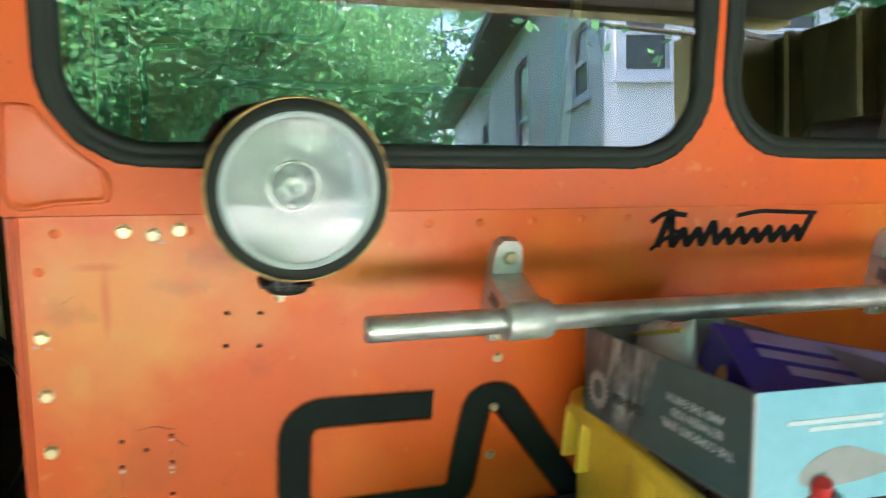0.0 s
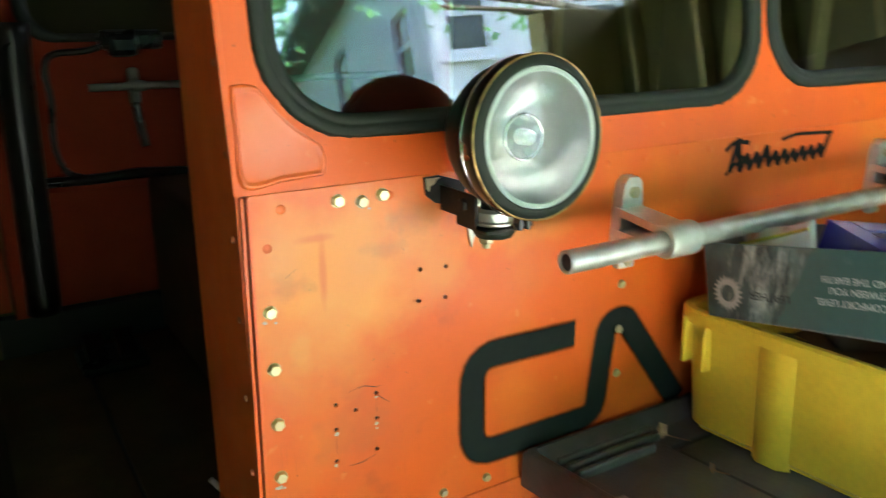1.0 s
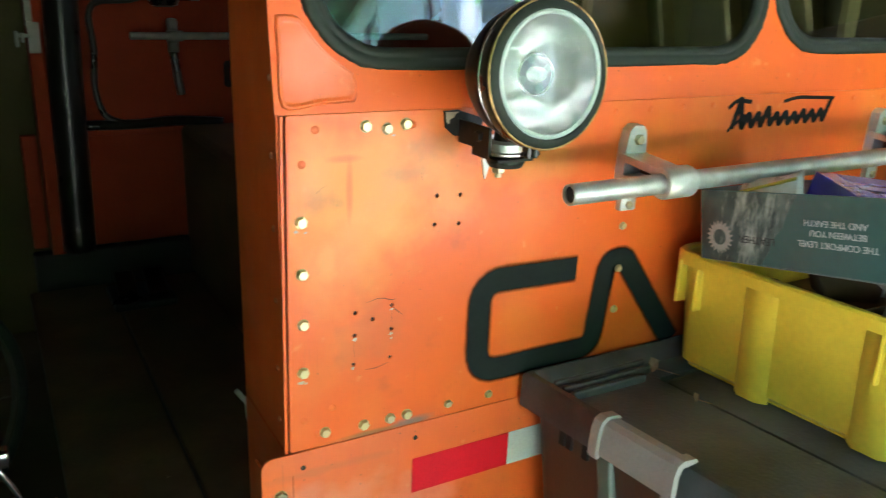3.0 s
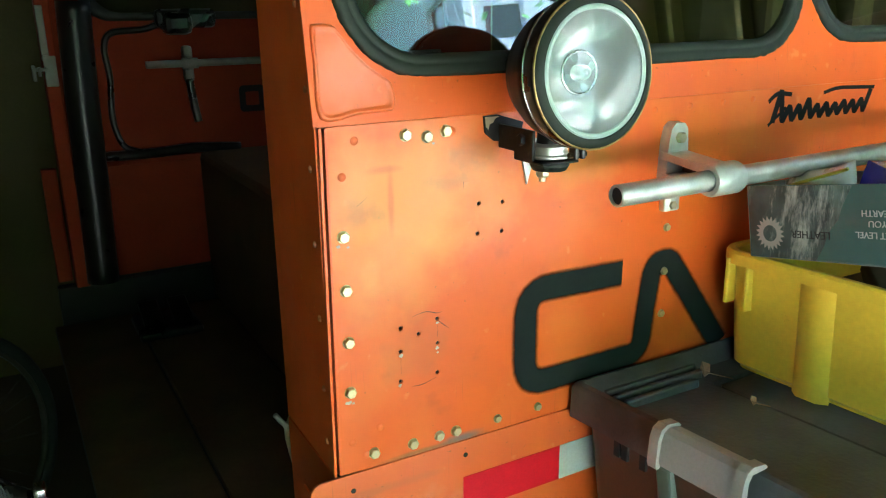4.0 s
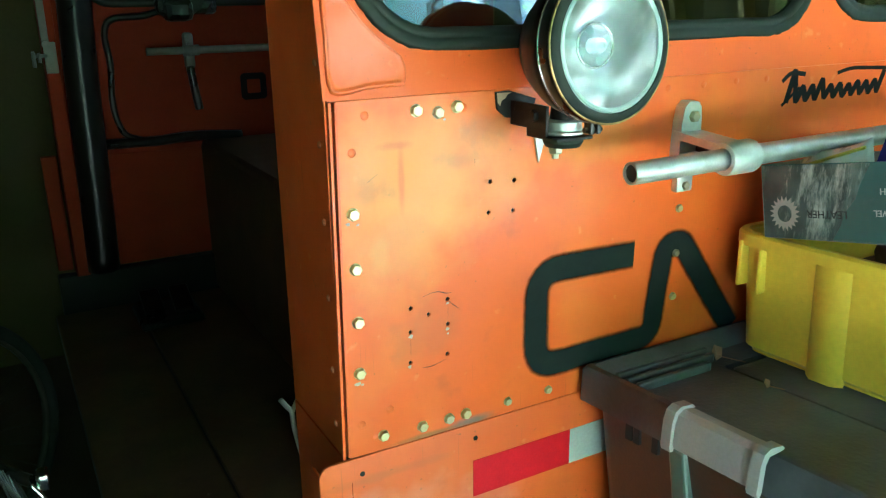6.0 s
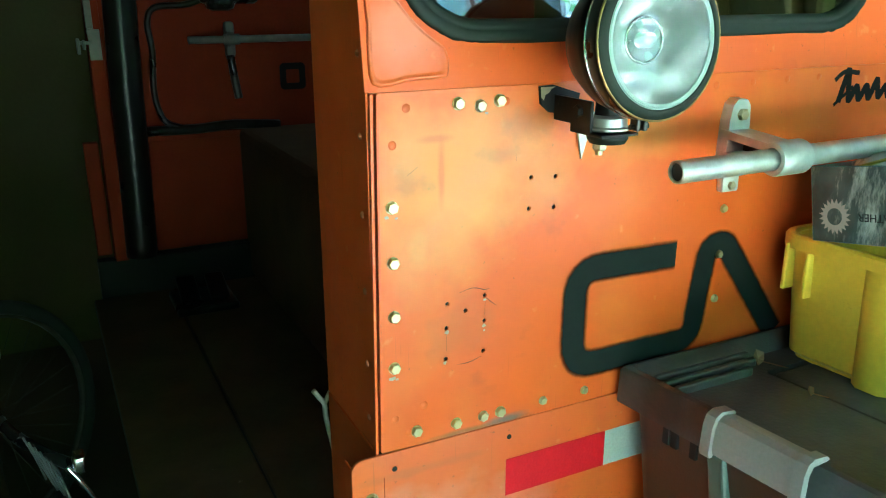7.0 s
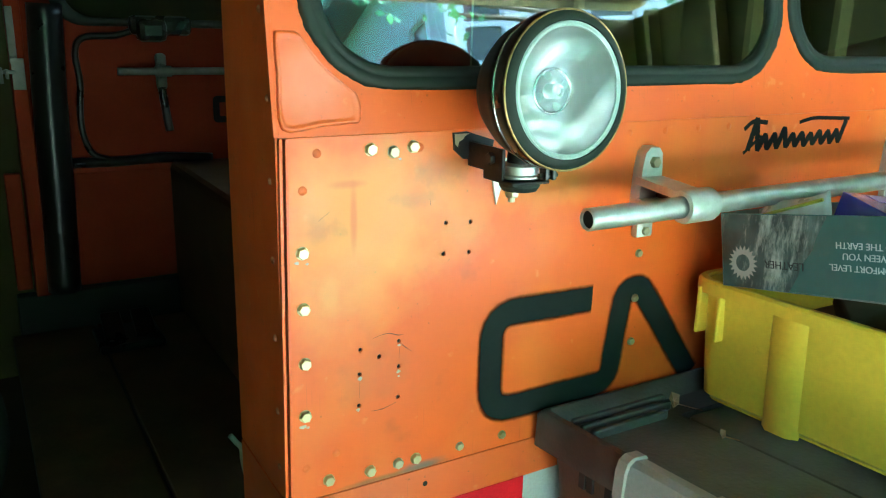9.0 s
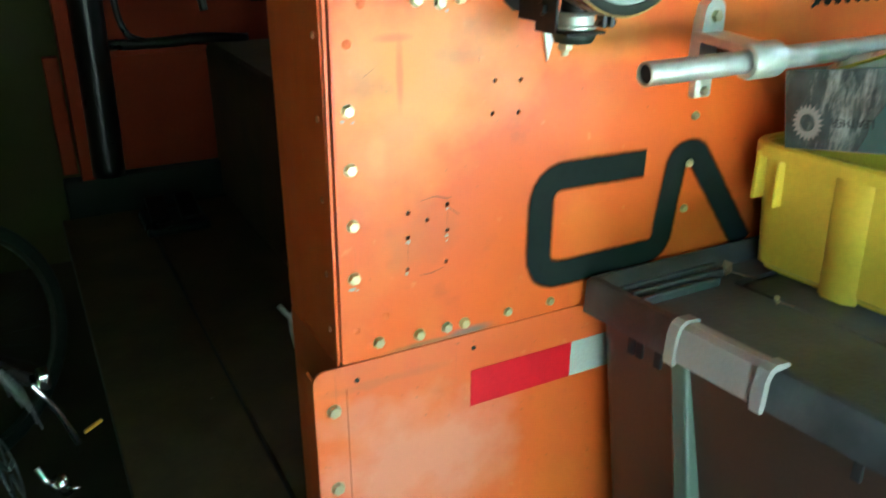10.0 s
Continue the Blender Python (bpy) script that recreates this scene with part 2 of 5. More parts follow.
YELLOW = material("yellow_tray_plastic", (0.80, 0.53, 0.040), 0.32, second=(0.68, 0.41, 0.026), scale=5, amount=0.8, bump=0.05, fine=120, third=(0.36, 0.20, 0.02), third_scale=14, third_at=0.64)
CARD_BLUE = material("blue_grey_printed_card", (0.058, 0.135, 0.122), 0.35, second=(0.045, 0.105, 0.098), scale=6, bump=0.05, third=(0.11, 0.16, 0.155), third_scale=7, third_at=0.62)
CARD_MOTTLE = photo_card("mottled_photo_card")
CARD_CYAN = material("pale_cyan_card", (0.17, 0.40, 0.46), 0.4, second=(0.24, 0.48, 0.53), scale=9, bump=0.05)
CARD_INSIDE = material("grey_card_inside", (0.30, 0.29, 0.27), 0.7, second=(0.24, 0.23, 0.21), scale=14)
PURPLE = material("glossy_purple_card", (0.045, 0.035, 0.30), 0.22, second=(0.07, 0.05, 0.36), scale=8, bump=0.05)
LILAC = material("lilac_print", (0.36, 0.27, 0.55), 0.3, second=(0.22, 0.15, 0.42), scale=18)
PRINT_WHITE = material("white_print", (0.58, 0.60, 0.58), 0.5)
PALE_PRINT = material("pale_print", (0.46, 0.46, 0.42), 0.5)
PRINT_DARK = material("dark_print", (0.02, 0.025, 0.025), 0.5)
ZIP_BAG = material("cloudy_zip_bag", (0.78, 0.77, 0.70), 0.28, second=(0.58, 0.57, 0.51), scale=18, amount=0.8, bump=0.5, fine=40)
YELLOW_STRIP = material("yellow_zip_strip", (0.62, 0.58, 0.06), 0.35)
SILVER_CAN = material("silver_spray_can", (0.55, 0.54, 0.52), 0.25, 0.9, second=(0.4, 0.38, 0.36), scale=12, bump=0.05)
RED_PLASTIC = material("red_nozzle_plastic", (0.60, 0.03, 0.02), 0.35)
BROWN_WRAP = material("varnished_brown_wood", (0.26, 0.10, 0.035), 0.35, second=(0.36, 0.17, 0.07), scale=16, amount=0.8, bump=0.3, fine=60)
CASE_BROWN = material("brown_leather", (0.10, 0.040, 0.022), 0.45, second=(0.17, 0.085, 0.05), scale=14, bump=0.5, fine=120)
LEAF_DRY = material("dry_leaf", (0.26, 0.15, 0.09), 0.7, second=(0.16, 0.09, 0.05), scale=60)
WALL_PLY = material("olive_painted_plywood", (0.066, 0.055, 0.014), 0.6, second=(0.044, 0.037, 0.010), scale=3, bump=0.2, spec=0.15)
STUD = material("old_stud_wood", (0.36, 0.29, 0.12), 0.65, second=(0.26, 0.20, 0.085), scale=12, bump=0.3)
CONCRETE = material("garage_concrete", (0.075, 0.056, 0.032), 0.9, spec=0.1, second=(0.045, 0.034, 0.02), scale=3, bump=0.4, third=(0.04, 0.035, 0.03), third_scale=1.6, third_at=0.6)
APRON = material("pale_concrete", (0.42, 0.40, 0.36), 0.8, second=(0.33, 0.31, 0.28), scale=2, bump=0.3)
CEILING = material("dark_old_boards", (0.11, 0.085, 0.055), 0.75, second=(0.07, 0.052, 0.034), scale=6, bump=0.3)
DECK = material("dark_deck_steel", (0.085, 0.052, 0.028), 0.8, spec=0.12, second=(0.150, 0.095, 0.055), scale=8, bump=0.3, third=(0.26, 0.19, 0.13), third_scale=30, third_at=0.68)
BARK = material("grey_bark", (0.10, 0.075, 0.055), 0.85, second=(0.055, 0.04, 0.03), scale=12, bump=0.9, fine=30)
LEAF = material("green_leaves", (0.055, 0.19, 0.095), 0.4, second=(0.10, 0.26, 0.13), scale=1.5, bump=0.1)
LEAF_LIGHT = material("sunlit_leaves", (0.11, 0.28, 0.12), 0.4, second=(0.07, 0.21, 0.10), scale=1.5, bump=0.1)
GRASS = material("lawn_ground", (0.07, 0.12, 0.03), 0.9, second=(0.12, 0.11, 0.055), scale=0.7, bump=0.6, fine=12)
SIDING = material("white_siding_paint", (0.62, 0.61, 0.69), 0.55, second=(0.52, 0.52, 0.60), scale=2, bump=0.1)
ROOFING = material("grey_shingle", (0.20, 0.21, 0.21), 0.85, second=(0.15, 0.16, 0.16), scale=6, bump=0.5)
PANE_DARK = material("dark_house_pane", (0.03, 0.035, 0.04), 0.08, bump=0.0)
TYRE = material("bike_tyre_rubber", (0.016, 0.017, 0.014), 0.8, spec=0.15, bump=0.4)
BIKE_RIM = material("tarnished_bike_rim", (0.035, 0.034, 0.024), 0.6, spec=0.1, second=(0.02, 0.019, 0.014), scale=30)
BIKE_PAINT = material("dark_bike_paint", (0.025, 0.04, 0.03), 0.3)
BIKE_CABLE = material("dull_bike_steel", (0.11, 0.11, 0.10), 0.45, 0.6, second=(0.04, 0.04, 0.035), scale=60)
ORANGE_PLASTIC = material("amber_reflector", (0.75, 0.28, 0.02), 0.3)


for leafy in (LEAF, LEAF_LIGHT):
    nt, n, l = nodes(leafy)
    thin = n.new("ShaderNodeBsdfTranslucent")
    thin.inputs["Color"].default_value = (0.18, 0.40, 0.15, 1)
    both = n.new("ShaderNodeMixShader")
    both.inputs[0].default_value = 0.4
    l.new(n["Principled BSDF"].outputs[0], both.inputs[1])
    l.new(thin.outputs[0], both.inputs[2])
    l.new(both.outputs[0], n["Material Output"].inputs["Surface"])


# ---- mesh helpers ----
def part(name, bm, mat, parent=None, label="", smooth=False, angle=None):
    """Links a bmesh, in world places, as one mesh object under a thing or a part."""
    me = bpy.data.meshes.new(name)
    bmesh.ops.recalc_face_normals(bm, faces=bm.faces)
    for f in bm.faces:
        f.smooth = smooth or angle is not None
    if angle is not None:
        for e in bm.edges:
            if len(e.link_faces) == 2 and e.calc_face_angle(0) > radians(angle):
                e.smooth = False
    bm.to_mesh(me)
    bm.free()
    me.materials.append(mat)
    return attach(new(name, me), parent, label)


def attach(ob, parent, label=""):
    if parent is not None:
        ob.parent = parent
        ob.matrix_parent_inverse = BASES.get(parent.name, Matrix()).inverted()
    if label:
        tagged(ob, label)
    return ob


BASES = {}


def thing(name, place, label, category, group="", kind=""):
    ob = new(name)
    ob.location = place
    BASES[ob.name] = Matrix.Translation(place)
    return tagged(ob, label, category, group, kind)


def box(bm, x0, x1, y0, y1, z0, z1, bevel=0.0, m=None, seg=2):
    r = bmesh.ops.create_cube(bm, size=1.0)
    t = Matrix.Translation(((x0 + x1) / 2, (y0 + y1) / 2, (z0 + z1) / 2)) @ Matrix.Diagonal((abs(x1 - x0), abs(y1 - y0), abs(z1 - z0), 1))
    bmesh.ops.transform(bm, matrix=t, verts=r["verts"])
    vs = r["verts"]
    if bevel:
        es = list({e for v in vs for e in v.link_edges})
        out = bmesh.ops.bevel(bm, geom=es, offset=bevel, segments=seg, affect="EDGES", profile=0.5)
        vs = list({v for f in out["faces"] for v in f.verts})
        near = set(vs)
        stack = list(vs)
        while stack:
            v = stack.pop()
            for e in v.link_edges:
                o = e.other_vert(v)
                if o not in near:
                    near.add(o)
                    stack.append(o)
        vs = list(near)
    if m is not None:
        bmesh.ops.transform(bm, matrix=m, verts=vs)
    return vs


def frame_to(p0, p1):
    d = Vector(p1) - Vector(p0)
    return Matrix.Translation(p0) @ d.to_track_quat("Z", "Y").to_matrix().to_4x4(), d.length


def lathe(bm, profile, m=None, seg=32, close=True):
    """Turns a profile of (radius, height) round z."""
    rings = []
    for r, z in profile:
        if r < 1e-6:
            rings.append([bm.verts.new((0, 0, z))])
        else:
            rings.append([bm.verts.new((r * math.cos(2 * math.pi * i / seg), r * math.sin(2 * math.pi * i / seg), z)) for i in range(seg)])
    for a, b in zip(rings, rings[1:]):
        for i in range(seg):
            j = (i + 1) % seg
            q = [a[i % len(a)], a[j % len(a)], b[j % len(b)], b[i % len(b)]]
            u = []
            for v in q:
                if v not in u:
                    u.append(v)
            if len(u) > 2:
                bm.faces.new(u)
    vs = [v for r in rings for v in r]
    if m is not None:
        bmesh.ops.transform(bm, matrix=m, verts=vs)
    return vs


def rod(bm, p0, p1, r, seg=16, r1=None):
    m, length = frame_to(p0, p1)
    r1 = r if r1 is None else r1
    return lathe(bm, [(0, 0), (r, 0), (r1, length), (0, length)], m, seg)


def tube(bm, pts, r, seg=10):
    """A round hose or bent rod along points, smoothed."""
    pts = [Vector(p) for p in pts]
    fine = []
    for i in range(len(pts) - 1):
        a, b, c, d = pts[max(i - 1, 0)], pts[i], pts[i + 1], pts[min(i + 2, len(pts) - 1)]
        for k in range(6):
            t = k / 6
            fine.append(0.5 * (2 * b + (c - a) * t + (2 * a - 5 * b + 4 * c - d) * t * t + (3 * b - a - 3 * c + d) * t ** 3))
    fine.append(pts[-1])
    prev, up = None, Vector((0.3, 0.2, 1)).normalized()
    for i, p in enumerate(fine):
        d = (fine[min(i + 1, len(fine) - 1)] - fine[max(i - 1, 0)]).normalized()
        s = d.cross(up)
        if s.length < 0.05:
            s = d.cross(Vector((1, 0, 0)))
        s.normalize()
        w = s.cross(d)
        ring = [bm.verts.new(p + r * (math.cos(2 * math.pi * k / seg) * s + math.sin(2 * math.pi * k / seg) * w)) for k in range(seg)]
        if prev:
            for k in range(seg):
                bm.faces.new((prev[k], prev[(k + 1) % seg], ring[(k + 1) % seg], ring[k]))
        else:
            bm.faces.new(ring[::-1])
        prev = ring
    bm.faces.new(prev)


def round_rect(x0, x1, z0, z1, radii, seg=8):
    """Outline in the plane; radii in the order bottom-left, bottom-right, top-right, top-left."""
    pts = []
    spec = ((x0, z0, 1, 1, 180), (x1, z0, -1, 1, 270), (x1, z1, -1, -1, 0), (x0, z1, 1, -1, 90))
    for (cx, cz, sx, sz, a0), r in zip(spec, radii):
        if r <= 0:
            pts.append((cx, cz))
            continue
        for k in range(seg + 1):
            a = radians(a0 + 90 * k / seg)
            pts.append((cx + sx * r + r * math.cos(a), cz + sz * r + r * math.sin(a)))
    return pts


def circle(cx, cz, r, seg=10):
    return [(cx + r * math.cos(2 * math.pi * k / seg), cz + r * math.sin(2 * math.pi * k / seg)) for k in range(seg)]


def plate(name, loops, y_front, thick, mat, parent=None, label="", bevel=0.0, m=None):
    """A sheet in the x-z plane with holes: the first loop is its outline, the others its openings."""
    cu = bpy.data.curves.new(name, "CURVE")
    cu.dimensions, cu.fill_mode = "2D", "BOTH"
    cu.extrude, cu.bevel_depth, cu.bevel_resolution = thick / 2 - bevel, bevel, 1
    for loop in loops:
        s = cu.splines.new("POLY")
        s.points.add(len(loop) - 1)
        for q, (x, z) in zip(s.points, loop):
            q.co = (x, z, 0, 1)
        s.use_cyclic_u = True
    tmp = bpy.data.objects.new(name, cu)
    scene.collection.objects.link(tmp)
    me = bpy.data.meshes.new_from_object(tmp.evaluated_get(bpy.context.evaluated_depsgraph_get()))
    bpy.data.objects.remove(tmp)
    bpy.data.curves.remove(cu)
    me.transform((m or Matrix()) @ Matrix.Translation((0, y_front + thick / 2, 0)) @ Matrix.Rotation(radians(90), 4, "X"))
    me.materials.clear()
    me.materials.append(mat)
    me.name = name
    return attach(new(name, me), parent, label)


def lettering(name, words, size, m, mat, parent, label="", depth=0.0004):
    cu = bpy.data.curves.new(name, "FONT")
    cu.body, cu.size, cu.extrude = words, size, depth
    cu.align_x, cu.align_y = "CENTER", "CENTER"
    tmp = bpy.data.objects.new(name, cu)
    scene.collection.objects.link(tmp)
    me = bpy.data.meshes.new_from_object(tmp.evaluated_get(bpy.context.evaluated_depsgraph_get()))
    bpy.data.objects.remove(tmp)
    bpy.data.curves.remove(cu)
    me.transform(m)
    me.materials.clear()
    me.materials.append(mat)
    return attach(new(name, me), parent, label)


def ribbon(bm, pts, width, y, uv=None, taper=None):
    """A flat stroke along (x, z) points; u is 0 at its edges and 1 along its middle."""
    pts = [Vector((p[0], 0, p[1])) for p in pts]
    prev = None
    for i, p in enumerate(pts):
        d = (pts[min(i + 1, len(pts) - 1)] - pts[max(i - 1, 0)]).normalized()
        s = Vector((-d.z, 0, d.x))
        w = width * (taper(i / (len(pts) - 1)) if taper else 1)
        row = [bm.verts.new(p + s * k * w / 2 + Vector((0, y, 0))) for k in (-1, 0, 1)]
        if prev:
            for a in (0, 1):
                f = bm.faces.new((prev[a], prev[a + 1], row[a + 1], row[a]))
                if uv:
                    for lp in f.loops:
                        lp[uv].uv = (1.0 if lp.vert in (prev[1], row[1]) else 0.0, 0.0)
        prev = row


def arc_path(pts, radius, seg=6):
    """Rounds the corners of a polyline in (x, z)."""
    pts = [Vector((a, b)) for a, b in pts]
    out = [pts[0]]
    for a, b, c in zip(pts, pts[1:], pts[2:]):
        r = min(radius, (b - a).length * 0.48, (c - b).length * 0.48)
        p, q = b + (a - b).normalized() * r, b + (c - b).normalized() * r
        for k in range(seg + 1):
            t = k / seg
            out.append((1 - t) ** 2 * p + 2 * t * (1 - t) * b + t * t * q)
    out.append(pts[-1])
    return [(v.x, v.y) for v in out]


# ---- the garage ----
def slab(name, x0, x1, y0, y1, z0, z1, mat, label, category, bevel=0.0):
    bm = bmesh.new()
    box(bm, x0, x1, y0, y1, z0, z1, bevel)
    return tagged(part(name, bm, mat), label, category, kind="structure")


GY, GX0, GX1, GB, GH = -3.0, -1.25, 3.4, 2.75, 2.45
slab("floor", GX0, GX1, GY, GB, -0.12, 0.0, CONCRETE, "stained dark concrete garage floor", "floor")
slab("ceiling", GX0 - 0.12, GX1 + 0.12, GY, GB + 0.12, GH, GH + 0.15, CEILING, "dim unpainted wooden garage ceiling", "ceiling")
slab("wall_back", GX0 - 0.12, GX1 + 0.12, GB, GB + 0.12, -0.12, GH, WALL_PLY, "olive painted plywood wall behind the rail car", "wall")
# left wall stops early out of view; the added gap lets light in
slab("wall_left", -0.92, -0.80, -1.58, GB, -0.12, GH, WALL_PLY, "olive plywood side wall, its unseen front end cut short for side light", "wall")
wall_right = slab("wall_right", GX1, GX1 + 0.12, GY, GB, -0.12, GH - 0.125, WALL_PLY, "olive sheathed garage wall with bare studs", "wall")
slab("wall_front", 2.83, GX1 + 0.12, GY - 0.15, GY, -0.12, GH - 0.13, STUD, "wooden front wall beside the open garage bay", "wall")
slab("header_beam", GX0 - 0.12, GX1 + 0.12, GY - 0.15, GY, GH - 0.03, GH + 0.15, STUD, "wooden beam over the open garage bay", "beam")
slab("driveway", -9, 5.2, -9.5, GY - 0.15, -0.35, -0.125, APRON, "pale sunlit concrete driveway outside the garage", "driveway")
bm = bmesh.new()
box(bm, GX1 - 0.09, GX1, -0.02, 0.02, 0, GH - 0.125, 0.003)
stud = part("stud", bm, STUD, wall_right)
stud.location.y = -2.8
for k in range(1, 11):
    s = new("stud", stud.data)
    attach(s, wall_right)
    s.location.y = -2.8 + 0.5 * k
bm = bmesh.new()
box(bm, -0.022, 0.022, GB - 0.04, GB, 0, GH, 0.003)
wall_back = bpy.data.objects["wall_back"]
batten = part("batten", bm, STUD, wall_back)
batten.location.x = -0.62
for x in (-1.2, 1.9, 2.6):
    s = attach(new("batten", batten.data), wall_back)
    s.location.x = x

# ---- the rail car ----
car = thing("rail_motor_car", (0.72, 1.0, 0), "orange sheet-metal railway motor car with a round headlamp", "rail car")
CX0, CX1 = -0.018, 1.46
W1 = (0.006, 0.722, 1.363, 1.86)
W2 = (0.735, 1.45, 1.376, 1.86)
RAD = (0.10, 0.10, 0.10, 0.10)

# the front leans back above this seam
LEANING = Matrix.Translation((0, 0, 1.319)) @ Matrix.Rotation(radians(-7.5), 4, "X") @ Matrix.Translation((0, 0, -1.319))

# upper wall with both window openings
upper = plate("upper_front_wall", [[(CX0 - 0.004, 1.319), (CX1, 1.319), (CX1, 1.95), (CX0 - 0.022, 1.95)],
                                   round_rect(W1[0] + 0.008, W1[1] - 0.008, W1[2] + 0.008, W1[3] - 0.008, RAD),
                                   round_rect(W2[0] + 0.008, W2[1] - 0.008, W2[2] + 0.008, W2[3] - 0.008, RAD)],
              0.0, 0.004, ORANGE_PLAIN, car, m=LEANING)


def window(name, w):
    """Rubber gasket of rounded section round a pane."""
    win = None
    bm = bmesh.new()
    prev = first = None
    steps = ((0.0, 0.0), (0.0006, -0.0042), (0.0035, -0.0058), (0.0120, -0.0066), (0.0136, -0.0046), (0.0152, -0.0064), (0.0215, -0.0050), (0.025, 0.0), (0.025, 0.012))
    loops = [(round_rect(w[0] + d, w[1] - d, w[2] + d, w[3] - d, [max(r - d, 0.01) for r in RAD], 10), y) for d, y in steps]
    wob = random.Random(11)
    rows = []
    for k, (lp, y) in enumerate(loops):
        lp = [(x0 + (x1 - x0) * i / 9, z0 + (z1 - z0) * i / 9) for (x0, z0), (x1, z1) in zip(lp, lp[1:] + lp[:1]) for i in (range(9) if math.hypot(x1 - x0, z1 - z0) > 0.1 else (0, 3, 6))]
        d = 0.0011 if k < 3 else 0.0004
        rows.append([bm.verts.new((x + wob.uniform(-d, d), y + wob.uniform(-d, d) * 0.5 * (k > 0), z + wob.uniform(-d, d))) for x, z in lp])
    for a, b in zip(rows, rows[1:]):
        for i in range(len(a)):
            j = (i + 1) % len(a)
            bm.faces.new((a[i], a[j], b[j], b[i]))
    bm.transform(LEANING)
    win = part(name, bm, RUBBER, car, "black rubber window gasket, cracked at the corners", smooth=True)
    d = 0.020
    plate("pane", [round_rect(w[0] + d, w[1] - d, w[2] + d, w[3] - d, [r - d for r in RAD], 10)], 0.002, 0.004, GLASS, win, "reflecting window glass", m=LEANING)
    return win


window("window_gasket", W1)
window("window_gasket", W2)

# welded cover patch below the window corner
def smooth_loop(pts, n=4):
    out = []
    for i in range(len(pts)):
        a, b, c, d = (Vector(pts[(i + k) % len(pts)]) for k in (-1, 0, 1, 2))
        for k in range(n):
            t = k / n
            v = 0.5 * (2 * b + (c - a) * t + (2 * a - 5 * b + 4 * c - d) * t * t + (3 * b - a - 3 * c + d) * t ** 3)
            out.append((v.x, v.y))
    return out


patch_loop = smooth_loop([(-0.0165, 1.3285), (0.024, 1.3300), (0.056, 1.3315), (0.0640, 1.3335), (0.0665, 1.346), (0.0635, 1.3585), (0.0600, 1.3625), (0.041, 1.377), (0.024, 1.394), (0.009, 1.414), (0.003, 1.4185), (-0.012, 1.4195), (-0.0180, 1.4150), (-0.0180, 1.380)])
cxp, czp = 0.014, 1.370
bm = bmesh.new()
rows = []
for s, y in ((1.04, 0.0), (1.02, -0.0022), (0.98, -0.0036), (0.94, -0.0030), (0.90, -0.0016), (0.86, -0.0014), (0.60, -0.0017), (0.30, -0.0018)):
    rows.append([bm.verts.new((cxp + (x - cxp) * s, y, czp + (z - czp) * s)) for x, z in patch_loop])
for a, b in zip(rows, rows[1:]):
    for i in range(len(a)):
        j = (i + 1) % len(a)
        bm.faces.new((a[i], a[j], b[j], b[i]))
bm.faces.new(rows[-1])
bm.transform(LEANING)
part("weld_patch", bm, ORANGE_PATCH, upper, "glossy welded patch with a raised bead, painted orange", smooth=True)

# main front sheet with its open bolt holes
HOLES = ((0.065, 1.081), (0.088, 1.069), (0.113, 1.083), (0.113, 1.052), (0.064, 1.052), (0.063, 1.014), (0.112, 1.014),
         (0.171, 1.215), (0.204, 1.213), (0.169, 1.179), (0.203, 1.177))
sheet = plate("front_sheet", [[(-0.0172, 0.9135), (0.47, 0.9045), (CX1, 0.9045), (CX1, 1.3182), (-0.0125, 1.3180)]] + [circle(x, z, 0.0031, 9) for x, z in HOLES],
              0.0, 0.003, ORANGE, car, bevel=0.0006)
# black sheets added behind the front, giving the openings their shade
plate("dark_backing", [[(-0.012, 0.62), (CX1, 0.62), (CX1, 1.316), (-0.012, 1.316)]], 0.008, 0.004, DARK, car)
plate("dark_backing", [[(-0.012, 1.322), (CX1, 1.322), (CX1, 1.95), (-0.012, 1.95)],
                      round_rect(W1[0] + 0.012, W1[1] - 0.012, W1[2] + 0.012, W1[3] - 0.012, RAD),
                      round_rect(W2[0] + 0.012, W2[1] - 0.012, W2[2] + 0.012, W2[3] - 0.012, RAD)], 0.008, 0.004, DARK, car, m=LEANING)
lower = plate("lower_front_sheet", [round_rect(-0.056, CX1, 0.30, 0.911, (0.0, 0.0, 0.0, 0.014)) + []], -0.002, 0.004, ORANGE_LOW, car, bevel=0.0008)
bm = bmesh.new()
box(bm, -0.0178, -0.0171, -0.0024, -0.0018, 0.30, 0.882)
part("sheet_joint", bm, ORANGE_SHADED, lower)

# corner post: side face and its folded lips
bm = bmesh.new()
side = [(0.004, 0.915), (0.004, 1.319), (0.086, 1.95), (0.170, 1.95), (0.170, 0.915)]
v0 = [bm.verts.new((-0.024, y, z)) for y, z in side]
v1 = [bm.verts.new((-0.020, y, z)) for y, z in side]
bm.faces.new(v0)
bm.faces.new(v1[::-1])
for k in range(5):
    bm.faces.new((v0[k], v0[(k + 1) % 5], v1[(k + 1) % 5], v1[k]))
post = part("corner_post", bm, ORANGE_PLAIN, car)
SLANT = Matrix(((1, 0, 0.012, -0.012 * 0.95), (0, 1, 0, 0), (0, 0, 1, 0), (0, 0, 0, 1)))
